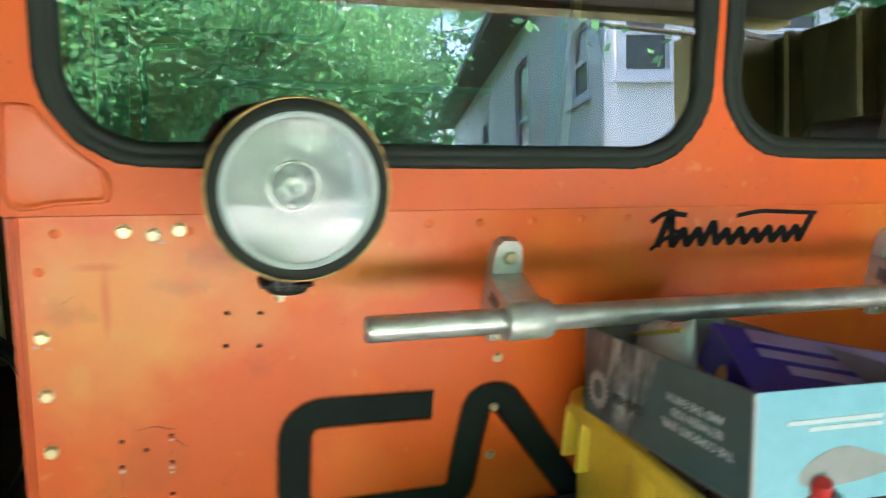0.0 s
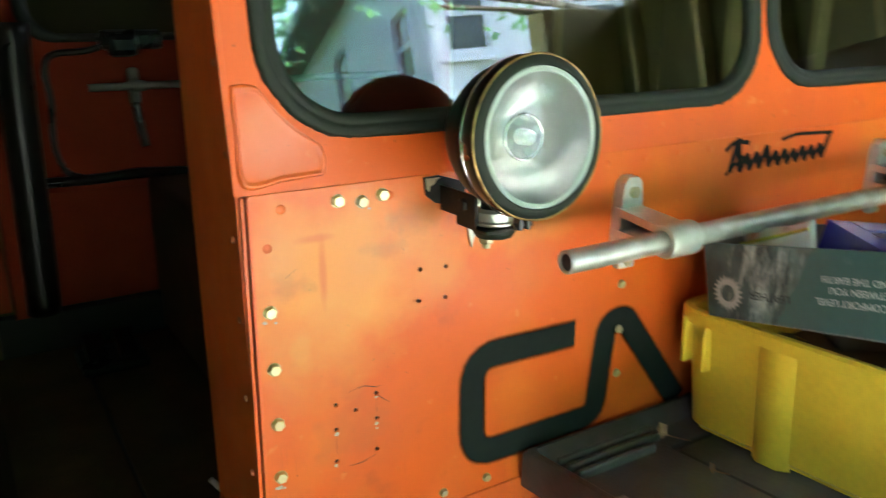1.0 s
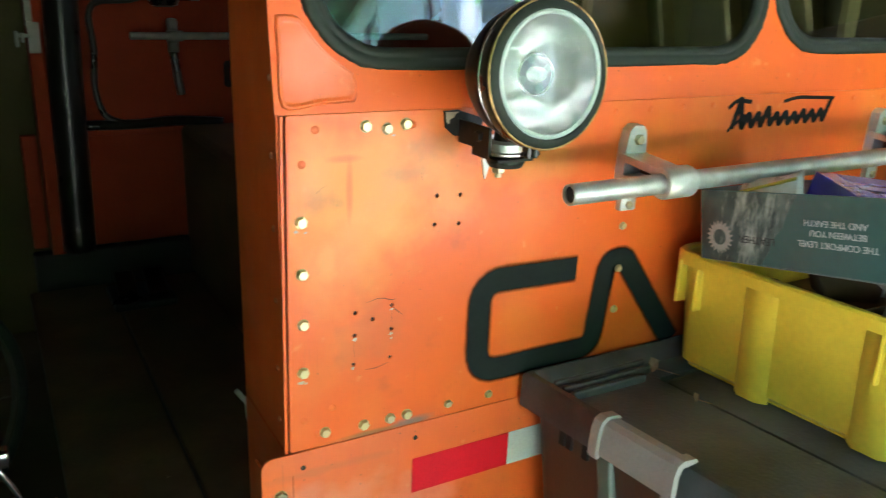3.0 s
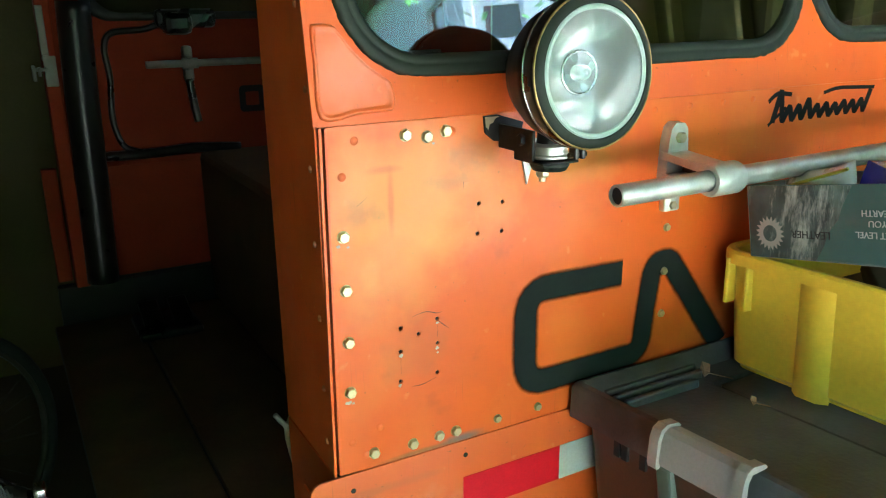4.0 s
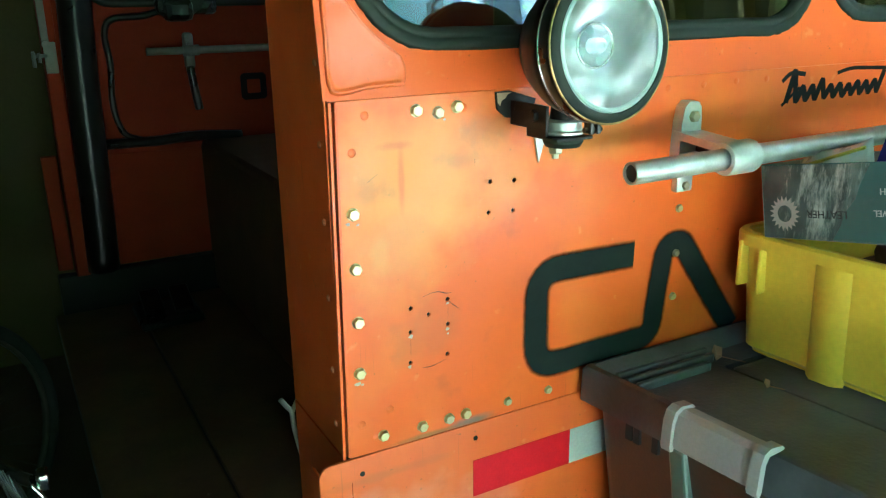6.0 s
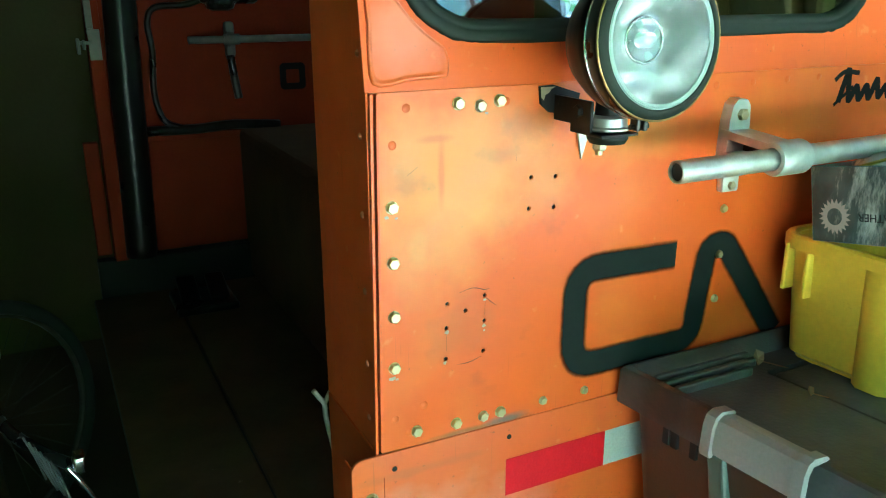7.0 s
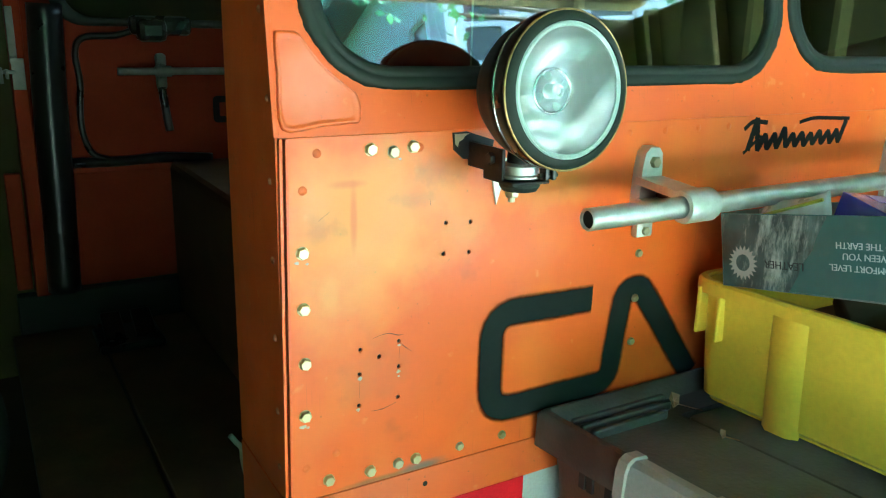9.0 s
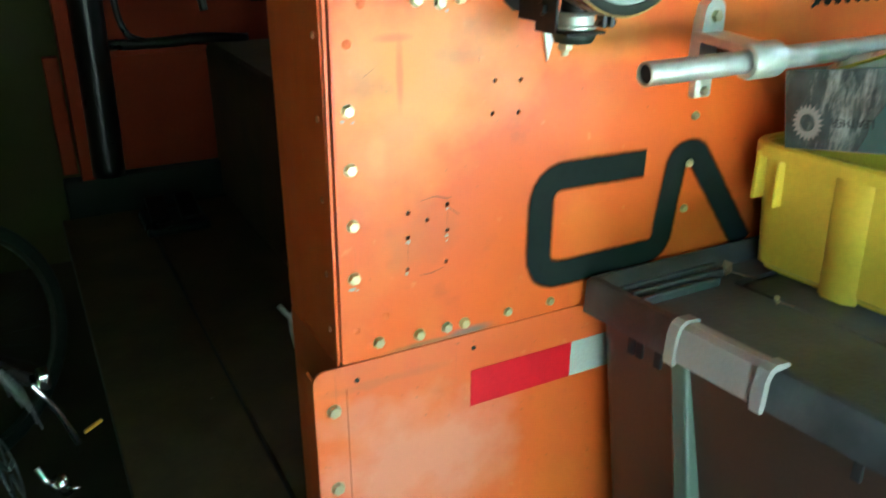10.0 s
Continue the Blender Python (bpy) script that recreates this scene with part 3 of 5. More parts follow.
for name, x0, x1, y0, y1, z0, z1, m in (("folded_lip", -0.0262, -0.0226, -0.002, 0.004, 0.916, 1.318, SLANT), ("edge_strip", -0.0208, -0.0180, -0.005, 0.004, 0.917, 1.318, SLANT), ("return_flange", -0.0195, 0.02, 0.166, 0.170, 0.62, 1.95, None),
                                     ("folded_lip", -0.0270, -0.0215, -0.002, 0.003, 1.3195, 1.95, LEANING)):
    bm = bmesh.new()
    box(bm, x0, x1, y0, y1, z0, z1, 0.0006, m)
    part(name, bm, ORANGE_PLAIN, post)
bm = bmesh.new()
box(bm, -0.0245, -0.0205, 0.004, 0.170, 0.30, 0.9125, 0.0008)
part("lower_corner_post", bm, ORANGE_PLAIN, car)
bm = bmesh.new()
box(bm, -0.0555, -0.0525, 0.0025, 0.026, 0.30, 0.900, 0.001)
part("folded_edge", bm, ORANGE_PLAIN, lower)
bm = bmesh.new()
lathe(bm, [(0, 0.0022), (0.0028, 0.0016), (0.0042, 0.0)], Matrix.Rotation(radians(-90), 4, "Y"), 10)
rivet = part("rivet", bm, CHIPPED, post, "worn pale rivet", smooth=True)
rivet.location = (-0.024, 0.022, 1.356)
for z in (1.273, 1.19, 1.104, 1.018, 0.95, 1.44, 1.52):
    attach(new("rivet", rivet.data), post).location = (-0.024, 0.022 + 0.13 * max(0, z - 1.319), z)
bm = bmesh.new()
box(bm, CX1 - 0.004, CX1, 0.004, 0.17, 0.30, 1.95, 0.0008)
part("corner_post", bm, ORANGE_PLAIN, car)


# bolts: hexagon head on a washer, pointing at the viewer
def hex_bolt(name, mat, parent, r=0.0068, h=0.0055):
    bm = bmesh.new()
    m = Matrix.Rotation(radians(90), 4, "X")
    lathe(bm, [(0, 0.0010), (r * 1.02, 0.0010), (r * 1.05, 0.0)], m, 14)
    lathe(bm, [(0, h), (r * 0.80, h), (r * 0.98, h - 0.0012), (r, 0.0012)], m @ Matrix.Rotation(0.3, 4, "Z"), 6)
    return part(name, bm, mat, parent)


bolt = hex_bolt("bolt", ZINC, sheet)
bolt.location = (0.0, 0.0, 1.2)
spin = random.Random(4)
for x, z in ((0, 1.139), (0, 1.0775), (-0.001, 1.0165), (0.0775, 1.303), (0.1275, 1.3035), (0.025, 0.931), (0.0765, 0.928), (0.1366, 0.9283)):
    b = attach(new("bolt", bolt.data), sheet)
    b.location = (x, 0.0, z)
    b.rotation_euler.y = spin.uniform(0, 6)
grey = hex_bolt("grey_bolt", ZINC_GREY, sheet, 0.0066, 0.005)
grey.location = (0.104, 0.0, 1.299)
for x, z in ((0.113, 0.928),):
    b = attach(new("grey_bolt", grey.data), sheet)
    b.location = (x, 0.0, z)
small = hex_bolt("small_bolt", ZINC_GREY, sheet, 0.0056, 0.004)
small.location = (0.472, 0.0, 1.143)
for x, z in ((0.472, 1.080), (0.472, 1.017), (0.1985, 0.928), (0.2615, 0.9278)):
    b = attach(new("small_bolt", small.data), sheet)
    b.location = (x, 0.0, z)
    b.rotation_euler.y = spin.uniform(0, 6)
low = hex_bolt("lower_bolt", ZINC_GREY, lower, 0.0082, 0.006)
low.location = (-0.0338, -0.002, 0.8575)
for z in (0.7485, 0.638):
    attach(new("lower_bolt", low.data), lower).location = (-0.0348, -0.002, z)
bm = bmesh.new()
lathe(bm, [(0, 0.0012), (0.0030, 0.0009), (0.0048, 0.0)], Matrix.Rotation(radians(90), 4, "X"), 12)
painted = part("painted_rivet", bm, ORANGE, sheet, smooth=True)
painted.location = (0.018, 0.0, 1.302)
for x, z in ((0.002, 1.265), (0.136, 1.302), (-0.001, 0.952), (0.016, 0.931), (0.38, 1.304), (0.438, 1.304), (0.50, 1.305), (0.561, 1.306), (0.035, 0.962), (0.62, 1.306), (0.94, 1.306), (1.02, 1.306)):
    attach(new("painted_rivet", painted.data), sheet).location = (x, 0.0, z)
# dark discs painted on as the shade inside open holes
bm = bmesh.new()
rod(bm, (0, 0.0005, 0), (0, -0.0006, 0), 0.0033, 10)
plug = part("hole_shade", bm, DARK, lower)
plug.location = (-0.0042, -0.002, 0.890)
for x, z in ((0.1495, 0.891),):
    attach(new("hole_shade", plug.data), lower).location = (x, -0.002, z)

# reflective tape on the lower sheet
for x0, x1, mat, what in ((0.146, 0.2985, TAPE_RED, "red reflective tape"), (0.2985, 0.453, TAPE_WHITE, "white reflective tape")):
    bm = bmesh.new()
    box(bm, x0, x1, -0.0026, -0.0018, 0.8075, 0.8595)
    part("reflective_tape", bm, mat, lower, what)

# painted emblem: one thick stroke
bm = bmesh.new()
uvl = bm.loops.layers.uv.new("UVMap")
def spray_stroke(pts, radius, width, y):
    path = arc_path(pts, radius)
    fine = []
    for a, b in zip(path, path[1:]):
        n = max(1, int((Vector(b) - Vector(a)).length / 0.008))
        fine += [(a[0] + (b[0] - a[0]) * k / n, a[1] + (b[1] - a[1]) * k / n) for k in range(n)]
    fine.append(path[-1])
    ribbon(bm, fine, width, y, uvl)


spray_stroke([(0.3965, 1.0905), (0.2400, 1.0935), (0.2395, 0.9635), (0.436, 0.9655), (0.4400, 1.0150), (0.4515, 1.0925), (0.481, 1.0960), (0.594, 0.945)], 0.036, 0.043, -0.0004)
part("painted_emblem", bm, SPRAY, sheet, "thick black spray-painted emblem stroke")

# maker's script as a plain slanted scrawl with a line over its end
bm = bmesh.new()
scrawl = []
x = 0.664
for k, (hgt, low_) in enumerate(((0.046, 0.002), (0.023, 0.001), (0.022, 0.002), (0.030, 0.002), (0.019, 0.003), (0.020, 0.003), (0.018, 0.003), (0.020, 0.004), (0.019, 0.004), (0.020, 0.004), (0.034, 0.004))):
    z0 = 1.268
    scrawl += [(x, z0 + low_), (x + 0.014, z0 + low_ + hgt)]
    x += 0.0205
ribbon(bm, arc_path(scrawl, 0.005, 3), 0.0104, -0.0003)
ribbon(bm, arc_path([(0.652, 1.300), (0.668, 1.312), (0.700, 1.308)], 0.01, 4), 0.0065, -0.0005)
ribbon(bm, arc_path([(0.655, 1.2665), (0.690, 1.2900)], 0.01, 4), 0.005, -0.0007)
ribbon(bm, arc_path([(0.770, 1.306), (0.80, 1.312), (0.89, 1.308)], 0.02, 5), 0.0055, -0.0009)
part("painted_script", bm, DECAL, sheet, "black slanted maker's script")

for pts in ([(0.080, 1.092), (0.098, 1.096), (0.113, 1.090), (0.119, 1.091)], [(0.112, 1.083), (0.120, 1.075), (0.129, 1.068)], [(0.078, 1.004), (0.092, 1.003), (0.110, 1.008)],
            [(0.1135, 1.075), (0.1130, 1.060)], [(0.0640, 1.046), (0.0636, 1.024)], [(0.150, 1.244), (0.1505, 1.236)], [(0.018, 1.232), (0.030, 1.240)]):
    bm = bmesh.new()
    ribbon(bm, arc_path(pts, 0.01, 4), 0.0008, -0.0003, None, lambda t: 0.4 + math.sin(math.pi * t))
    part("scratch", bm, DARK_BROWN, sheet, "fine dark scratch")

# paint chipped to bare metal beside holes and bolt heads
chips = random.Random(17)
for x, z, size in ((0.064, 1.047, 0.0035), (0.062, 1.0095, 0.003), (0.1125, 1.046, 0.003), (0.1128, 1.040, 0.002), (0.113, 1.078, 0.0025), (-0.004, 1.004, 0.0045), (0.002, 1.002, 0.0025), (-0.006, 1.190, 0.003), (0.112, 1.291, 0.0022), (0.005, 1.188, 0.002)):
    bm = bmesh.new()
    bm.faces.new([bm.verts.new((x + size * chips.uniform(0.5, 1.1) * math.cos(a), -0.00035, z + size * chips.uniform(0.4, 0.9) * math.sin(a))) for a in [2 * math.pi * k / 9 for k in range(9)]])
    part("paint_chip", bm, CHIP, sheet, "paint chipped to pale metal")

# headlamp on its bracket
LAMP = Vector((0.224, -0.132, 1.370))
lm = Matrix.Translation(LAMP) @ Vector((0.03, -1.0, 0.07)).to_track_quat("Z", "Y").to_matrix().to_4x4() @ Matrix.Scale(0.975, 4)
bm = bmesh.new()
lathe(bm, [(0, -0.098), (0.018, -0.096), (0.040, -0.088), (0.058, -0.073), (0.070, -0.050), (0.0755, -0.030), (0.0772, -0.0175), (0.0755, -0.0165)], lm, 64)
lamp = part("headlamp", bm, SHELL, car, "black bowl headlamp shell with a clear round lens", smooth=True)


def lamp_ring(name, profile, mat, label="", angle=None):
    bm = bmesh.new()
    lathe(bm, profile, lm, 72)
    return part(name, bm, mat, lamp, label, smooth=angle is None, angle=angle)


def round_section(r, z, t):
    return [(r + t * math.cos(a), z + t * math.sin(a)) for a in [2 * math.pi * k / 8 for k in range(9)]]


lamp_ring("hoop", [(0.0755, -0.0160), (0.0778, -0.0158), (0.0792, -0.012), (0.0794, -0.004), (0.0788, 0.0022), (0.0770, 0.0030)], BLACK, "brown-black clamping hoop")
lamp_ring("hoop_edge", round_section(0.0780, -0.0162, 0.0013), CHROME, "bright worn back edge of the hoop")
lamp_ring("hoop_edge", round_section(0.0785, 0.0030, 0.0013), BRASSY, "gilt front edge of the hoop")
lamp_ring("rim", [(0.0782, 0.0034), (0.0768, 0.0052), (0.0700, 0.0080), (0.0686, 0.0080), (0.0678, 0.0070), (0.0676, 0.0020)], RUBBER, "black lens rim", 50)
# silvered bowl, bulb socket in its middle
prof = []
for k in range(19):
    r = 0.0672 - 0.0472 * k / 18
    prof.append((r, -0.002 - 0.052 * (1 - (r / 0.0672) ** 2)))
lamp_ring("reflector", prof, MIRROR, "bright silvered reflector bowl")
lamp_ring("socket_ring", round_section(0.0200, -0.0480, 0.0016), CHROME)
lamp_ring("socket_dish", [(0.0196, -0.0490), (0.0150, -0.0540), (0.0080, -0.0560), (0, -0.0560)], MIRROR)
for k in range(4):
    bm = bmesh.new()
    a0 = radians(20 + 90 * k)
    leaf_ = [(0.0105, -0.20), (0.0150, -0.30), (0.0185, -0.12), (0.0190, 0.10), (0.0165, 0.28), (0.0115, 0.16)]
    bm.faces.new([bm.verts.new(lm @ Vector((r * math.cos(a0 + d), r * math.sin(a0 + d), -0.0475 - 0.004 * (0.019 - r) / 0.019))) for r, d in leaf_])
    r_ = bmesh.ops.extrude_face_region(bm, geom=bm.faces[:])
    bmesh.ops.translate(bm, vec=lm.to_3x3() @ Vector((0, 0, -0.0015)), verts=[g for g in r_["geom"] if isinstance(g, bmesh.types.BMVert)])
    part("socket_slot", bm, FROST, lamp)
bm = bmesh.new()
lathe(bm, [(0.0070, -0.056), (0.0070, -0.036), (0.0058, -0.030), (0.0030, -0.028), (0, -0.0275)], lm, 24)
part("bulb", bm, MIRROR, lamp, "bright capped bulb", smooth=True)
lamp_ring("lens_flange", [(0.0676, 0.0068), (0.0664, 0.0078), (0.0628, 0.0066), (0.0622, 0.0040), (0.0676, 0.0030)], FROST, "frosted moulded edge of the lens", 40)
bm = bmesh.new()
for k in range(150):
    a = 2 * math.pi * k / 150
    box(bm, 0.0645, 0.0665, -0.0006, 0.0006, 0.0068, 0.0082, 0, lm @ Matrix.Rotation(a, 4, "Z"))
part("lens_knurl", bm, FROST, lamp)
bm = bmesh.new()
outer = [(0.0622 * math.sin(a) / math.sin(0.42), 0.0060 + 0.0622 / math.sin(0.42) * (math.cos(a) - math.cos(0.42)) * 0.50) for a in [0.42 * (1 - k / 10) for k in range(11)]]
inner = [(r, z - 0.003) for r, z in reversed(outer)]
lathe(bm, outer[:-1] + [(0, outer[-1][1])], lm, 64)
lathe(bm, [(0, inner[0][1])] + inner[1:], lm, 64)
bmesh.ops.remove_doubles(bm, verts=bm.verts, dist=1e-6)
lensob = part("lens", bm, LENS, lamp, "clear domed lens glass", smooth=True)
lensob.visible_shadow = False
# mounting: worn angle bracket, swivel cup, washers and nut
bm = bmesh.new()
a = [(0.176, 1.316), (0.178, 1.297), (0.190, 1.287), (0.224, 1.283), (0.230, 1.306), (0.210, 1.312), (0.194, 1.317)]
v0 = [bm.verts.new((x, -0.0035, z)) for x, z in a]
v1 = [bm.verts.new((x, -0.0002, z)) for x, z in a]
bm.faces.new(v0)
bm.faces.new(v1[::-1])
for k in range(len(a)):
    bm.faces.new((v0[k], v0[(k + 1) % len(a)], v1[(k + 1) % len(a)], v1[k]))
box(bm, 0.196, 0.200, -0.070, -0.002, 1.279, 1.306, 0.001)
box(bm, 0.196, 0.244, -0.090, -0.034, 1.2700, 1.2735, 0.001)
box(bm, 0.196, 0.200, -0.070, -0.034, 1.272, 1.281, 0.001)
part("lamp_bracket", bm, RUSTY, lamp, "black bracket with chipped paint")
bm = bmesh.new()
bm.faces.new([bm.verts.new((x, -0.0040, z)) for x, z in ((0.1768, 1.3152), (0.1780, 1.304), (0.1815, 1.3005), (0.1830, 1.3065), (0.1880, 1.3085), (0.1905, 1.3125), (0.1965, 1.3150))])
part("bare_patch", bm, material("bare_primer", (0.38, 0.29, 0.18), 0.5, second=(0.24, 0.16, 0.10), scale=60), lamp, "paint chipped to tan primer")
bm = bmesh.new()
lathe(bm, [(0, 0.000), (0.020, 0.0), (0.0235, 0.002), (0.0235, 0.004), (0.0205, 0.0055), (0.0198, 0.014), (0.0160, 0.017), (0, 0.017)], Matrix.Translation((0.222, -0.066, 1.274)), 28)
part("swivel_cup", bm, STEEL, lamp, "chrome swivel washers", angle=35)
bm = bmesh.new()
lathe(bm, [(0.0150, 0.0165), (0.0140, 0.030), (0.0125, 0.046)], Matrix.Translation((0.222, -0.066, 1.274)), 24)
part("swivel_neck", bm, SHELL, lamp, smooth=True)
bm = bmesh.new()
lathe(bm, [(0, -0.009), (0.019, -0.009), (0.022, -0.004), (0.022, 0.0), (0, 0.0)], Matrix.Translation((0.222, -0.066, 1.270)), 28)
part("rubber_washer", bm, RUBBER, lamp)
bm = bmesh.new()
lathe(bm, [(0, -0.014), (0.0065, -0.014), (0.0078, -0.012), (0.0078, -0.004), (0.0, -0.004)], Matrix.Translation((0.217, -0.060, 1.266)), 6)
rod(bm, (0.217, -0.060, 1.256), (0.217, -0.060, 1.247), 0.0038, 10)
part("mounting_nut", bm, ZINC_GREY, lamp)
bm = bmesh.new()
lathe(bm, [(0, 0.005), (0.0058, 0.005), (0.007, 0.0035), (0.007, 0)], Matrix.Translation((0.196, -0.050, 1.294)) @ Matrix.Rotation(radians(-90), 4, "Y"), 6)
part("bracket_bolt", bm, RUSTY, lamp)
bm = bmesh.new()
for v in ((0.224, -0.004, 1.288), (0.252, -0.004, 1.284), (0.2360, -0.004, 1.231)):
    bm.verts.new(v)
bm.faces.new(bm.verts)
r = bmesh.ops.extrude_face_region(bm, geom=bm.faces[:])
bmesh.ops.translate(bm, vec=(0, 0.003, 0), verts=[g for g in r["geom"] if isinstance(g, bmesh.types.BMVert)])
part("gusset", bm, CAST, lamp, "pointed gusset with bare metal edge")
bm = bmesh.new()
box(bm, 0.204, 0.209, -0.134, -0.122, 1.283, 1.300, 0.0018)
box(bm, 0.213, 0.218, -0.134, -0.122, 1.283, 1.300, 0.0018)
rod(bm, (0.200, -0.128, 1.2875), (0.222, -0.128, 1.2875), 0.0028, 8)
part("rim_clip", bm, BLACK, lamp)

# grab bar along the front
bar = None
bm = bmesh.new()
mb, lb = frame_to((0.294, -0.096, 1.227), (1.18, -0.107, 1.236))
lathe(bm, [(0.0103, 0.03), (0.0103, 0.0), (0.0118, -0.0006), (0.0130, 0.0008), (0.0130, lb), (0, lb)], mb, 28)
bar = part("grab_bar", bm, STEEL, car, "galvanised pipe grab bar", angle=40)
# dark core added as the shade inside the pipe
bm = bmesh.new()
rod(bm, (0.297, -0.096, 1.2271), (0.33, -0.0964, 1.2274), 0.0102, 20)
part("bore_shade", bm, DARK, bar)


def bar_bracket(x):
    """Cast bracket: foot with bolt, web arm and a collar round the pipe."""
    bm = bmesh.new()
    mc, lc = frame_to((x - 0.036, -0.1015, 1.2297), (x + 0.012, -0.1022, 1.2302))
    lathe(bm, [(0.0135, 0), (0.0192, 0.0005), (0.0205, 0.004), (0.0205, lc - 0.004), (0.0192, lc - 0.0005), (0.0135, lc)], mc, 28)
    foot = [(x - 0.021, 1.205), (x + 0.021, 1.205), (x + 0.019, 1.262), (x + 0.017, 1.280), (x + 0.011, 1.287), (x - 0.006, 1.288), (x - 0.014, 1.281), (x - 0.018, 1.262)]
    rows = [[bm.verts.new((px + (0.0 if y == 0 else 0.08 * (x - px)), y, pz - (0.0 if y == 0 else 0.001))) for px, pz in foot] for y in (0.0, -0.015)]
    n_ = len(foot)
    for i in range(n_):
        bm.faces.new((rows[0][i], rows[0][(i + 1) % n_], rows[1][(i + 1) % n_], rows[1][i]))
    bm.faces.new(rows[1])
    box(bm, x - 0.014, x + 0.014, -0.012, 0.0, 1.168, 1.206, 0.003)
    # upper web and lower web of the arm, hollow between them
    for zt, zb, dz in ((1.250, 1.240, -0.004), (1.222, 1.213, 0.0)):
        a = [bm.verts.new(v) for v in ((x - 0.020, -0.004, zt), (x + 0.019, -0.004, zt), (x + 0.008, -0.092, zt + dz), (x - 0.032, -0.092, zt + dz))]
        b = [bm.verts.new(v) for v in ((x - 0.020, -0.004, zb), (x + 0.019, -0.004, zb), (x + 0.008, -0.092, zb + dz), (x - 0.032, -0.092, zb + dz))]
        bm.faces.new(a)
        bm.faces.new(b[::-1])
        for i in range(4):
            bm.faces.new((a[i], a[(i + 1) % 4], b[(i + 1) % 4], b[i]))
    br = part("bar_bracket", bm, CAST, car, "cast bracket holding the grab bar", angle=35)
    # back of the hollow, its shade put in as dark brown
    bm = bmesh.new()
    a = [(x + 0.017, -0.004), (x + 0.006, -0.088), (x + 0.001, -0.088), (x + 0.012, -0.004)]
    v0 = [bm.verts.new((px, py, 1.2205)) for px, py in a]
    v1 = [bm.verts.new((px, py, 1.2395)) for px, py in a]
    bm.faces.new(v0)
    bm.faces.new(v1)
    for k in range(4):
        bm.faces.new((v0[k], v0[(k + 1) % 4], v1[(k + 1) % 4], v1[k]))
    part("shaded_web", bm, DARK_BROWN, br, "web inside the bracket, coloured dark brown as the hollow's shade")
    bm = bmesh.new()
    m = Matrix.Translation((x + 0.002, -0.015, 1.268)) @ Matrix.Rotation(radians(90), 4, "X")
    lathe(bm, [(0, 0.0065), (0.0062, 0.0065), (0.0076, 0.005), (0.0076, 0)], m, 6)
    part("bracket_bolt", bm, ZINC_GREY, br)
    bm = bmesh.new()
    m = Matrix.Translation((x, -0.012, 1.177)) @ Matrix.Rotation(radians(90), 4, "X")
    lathe(bm, [(0, 0.004), (0.005, 0.004), (0.006, 0.003), (0.006, 0)], m, 6)
    part("bracket_bolt", bm, ZINC_GREY, br)


bar_bracket(0.468)
bar_bracket(1.012)

# cab behind the front: deck, roof, rear bulkhead, engine box
RY = 2.0
bm = bmesh.new()
box(bm, -0.24, CX1, 0.19, RY, 0.40, 0.44, 0.004)
deck = part("deck", bm, DARK, car)
for x0, x1 in ((-0.24, -0.002), (0.006, 0.30), (0.308, 0.70), (0.708, CX1)):
    bm = bmesh.new()
    box(bm, x0, x1, 0.19, RY - 0.05, 0.4405, 0.46, 0.004)
    part("deck_board", bm, DECK, deck)
# sill in near-black, the deck's shade put into its colour
bm = bmesh.new()
box(bm, -0.215, CX1, RY - 0.045, RY, 0.44, 0.585, 0.006)
part("rear_sill", bm, DARK, car)
bm = bmesh.new()
box(bm, -0.02, 0.17, 1.66, 1.86, 0.46, 0.485, 0.008)
part("pedal_plate", bm, VINYL, car)
for x in (0.03, 0.12):
    bm = bmesh.new()
    box(bm, -0.03, 0.03, -0.06, 0.06, -0.008, 0.008, 0.006, Matrix.Translation((x, 1.76, 0.515)) @ Matrix.Rotation(radians(24), 4, "X"))
    part("pedal", bm, VINYL, car, "worn black floor pedal")
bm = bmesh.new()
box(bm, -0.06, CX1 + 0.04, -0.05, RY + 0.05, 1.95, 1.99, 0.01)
part("roof", bm, ORANGE_SHADED, car)
# bulkhead in the darkened orange, cab shade included in the colour
rear = plate("rear_bulkhead", [[(-0.13, 0.585), (CX1, 0.585), (CX1, 1.95), (-0.13, 1.95)], round_rect(-0.02, 0.66, 1.43, 1.86, RAD)], RY, 0.006, ORANGE_SHADED, car)
bm = bmesh.new()
loop = round_rect(-0.04, 0.68, 1.41, 1.88, (0.1,) * 4)
rows = [[bm.verts.new((x + (0.32 - x) * s, RY - y, z + (1.64 - z) * s)) for x, z in loop] for s, y in ((0, 0.0), (0.02, 0.016), (0.08, 0.016), (0.11, 0.0))]
for a, b in zip(rows, rows[1:]):
    for i in range(len(a)):
        bm.faces.new((a[i], a[(i + 1) % len(a)], b[(i + 1) % len(b)], b[i]))
part("rear_window_gasket", bm, RUBBER, car, smooth=True)
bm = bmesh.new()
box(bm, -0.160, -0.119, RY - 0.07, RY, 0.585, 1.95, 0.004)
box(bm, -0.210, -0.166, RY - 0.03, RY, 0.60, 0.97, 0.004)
part("rear_post", bm, ORANGE_SHADED, car)
bm = bmesh.new()
tube(bm, [(-0.056, RY - 0.08, 1.47), (-0.066, RY - 0.08, 1.20), (-0.072, RY - 0.08, 0.90), (-0.080, RY - 0.08, 0.60)], 0.048, 16)
part("rolled_curtain", bm, VINYL, car, "rolled black vinyl side curtain", smooth=True)
bm = bmesh.new()
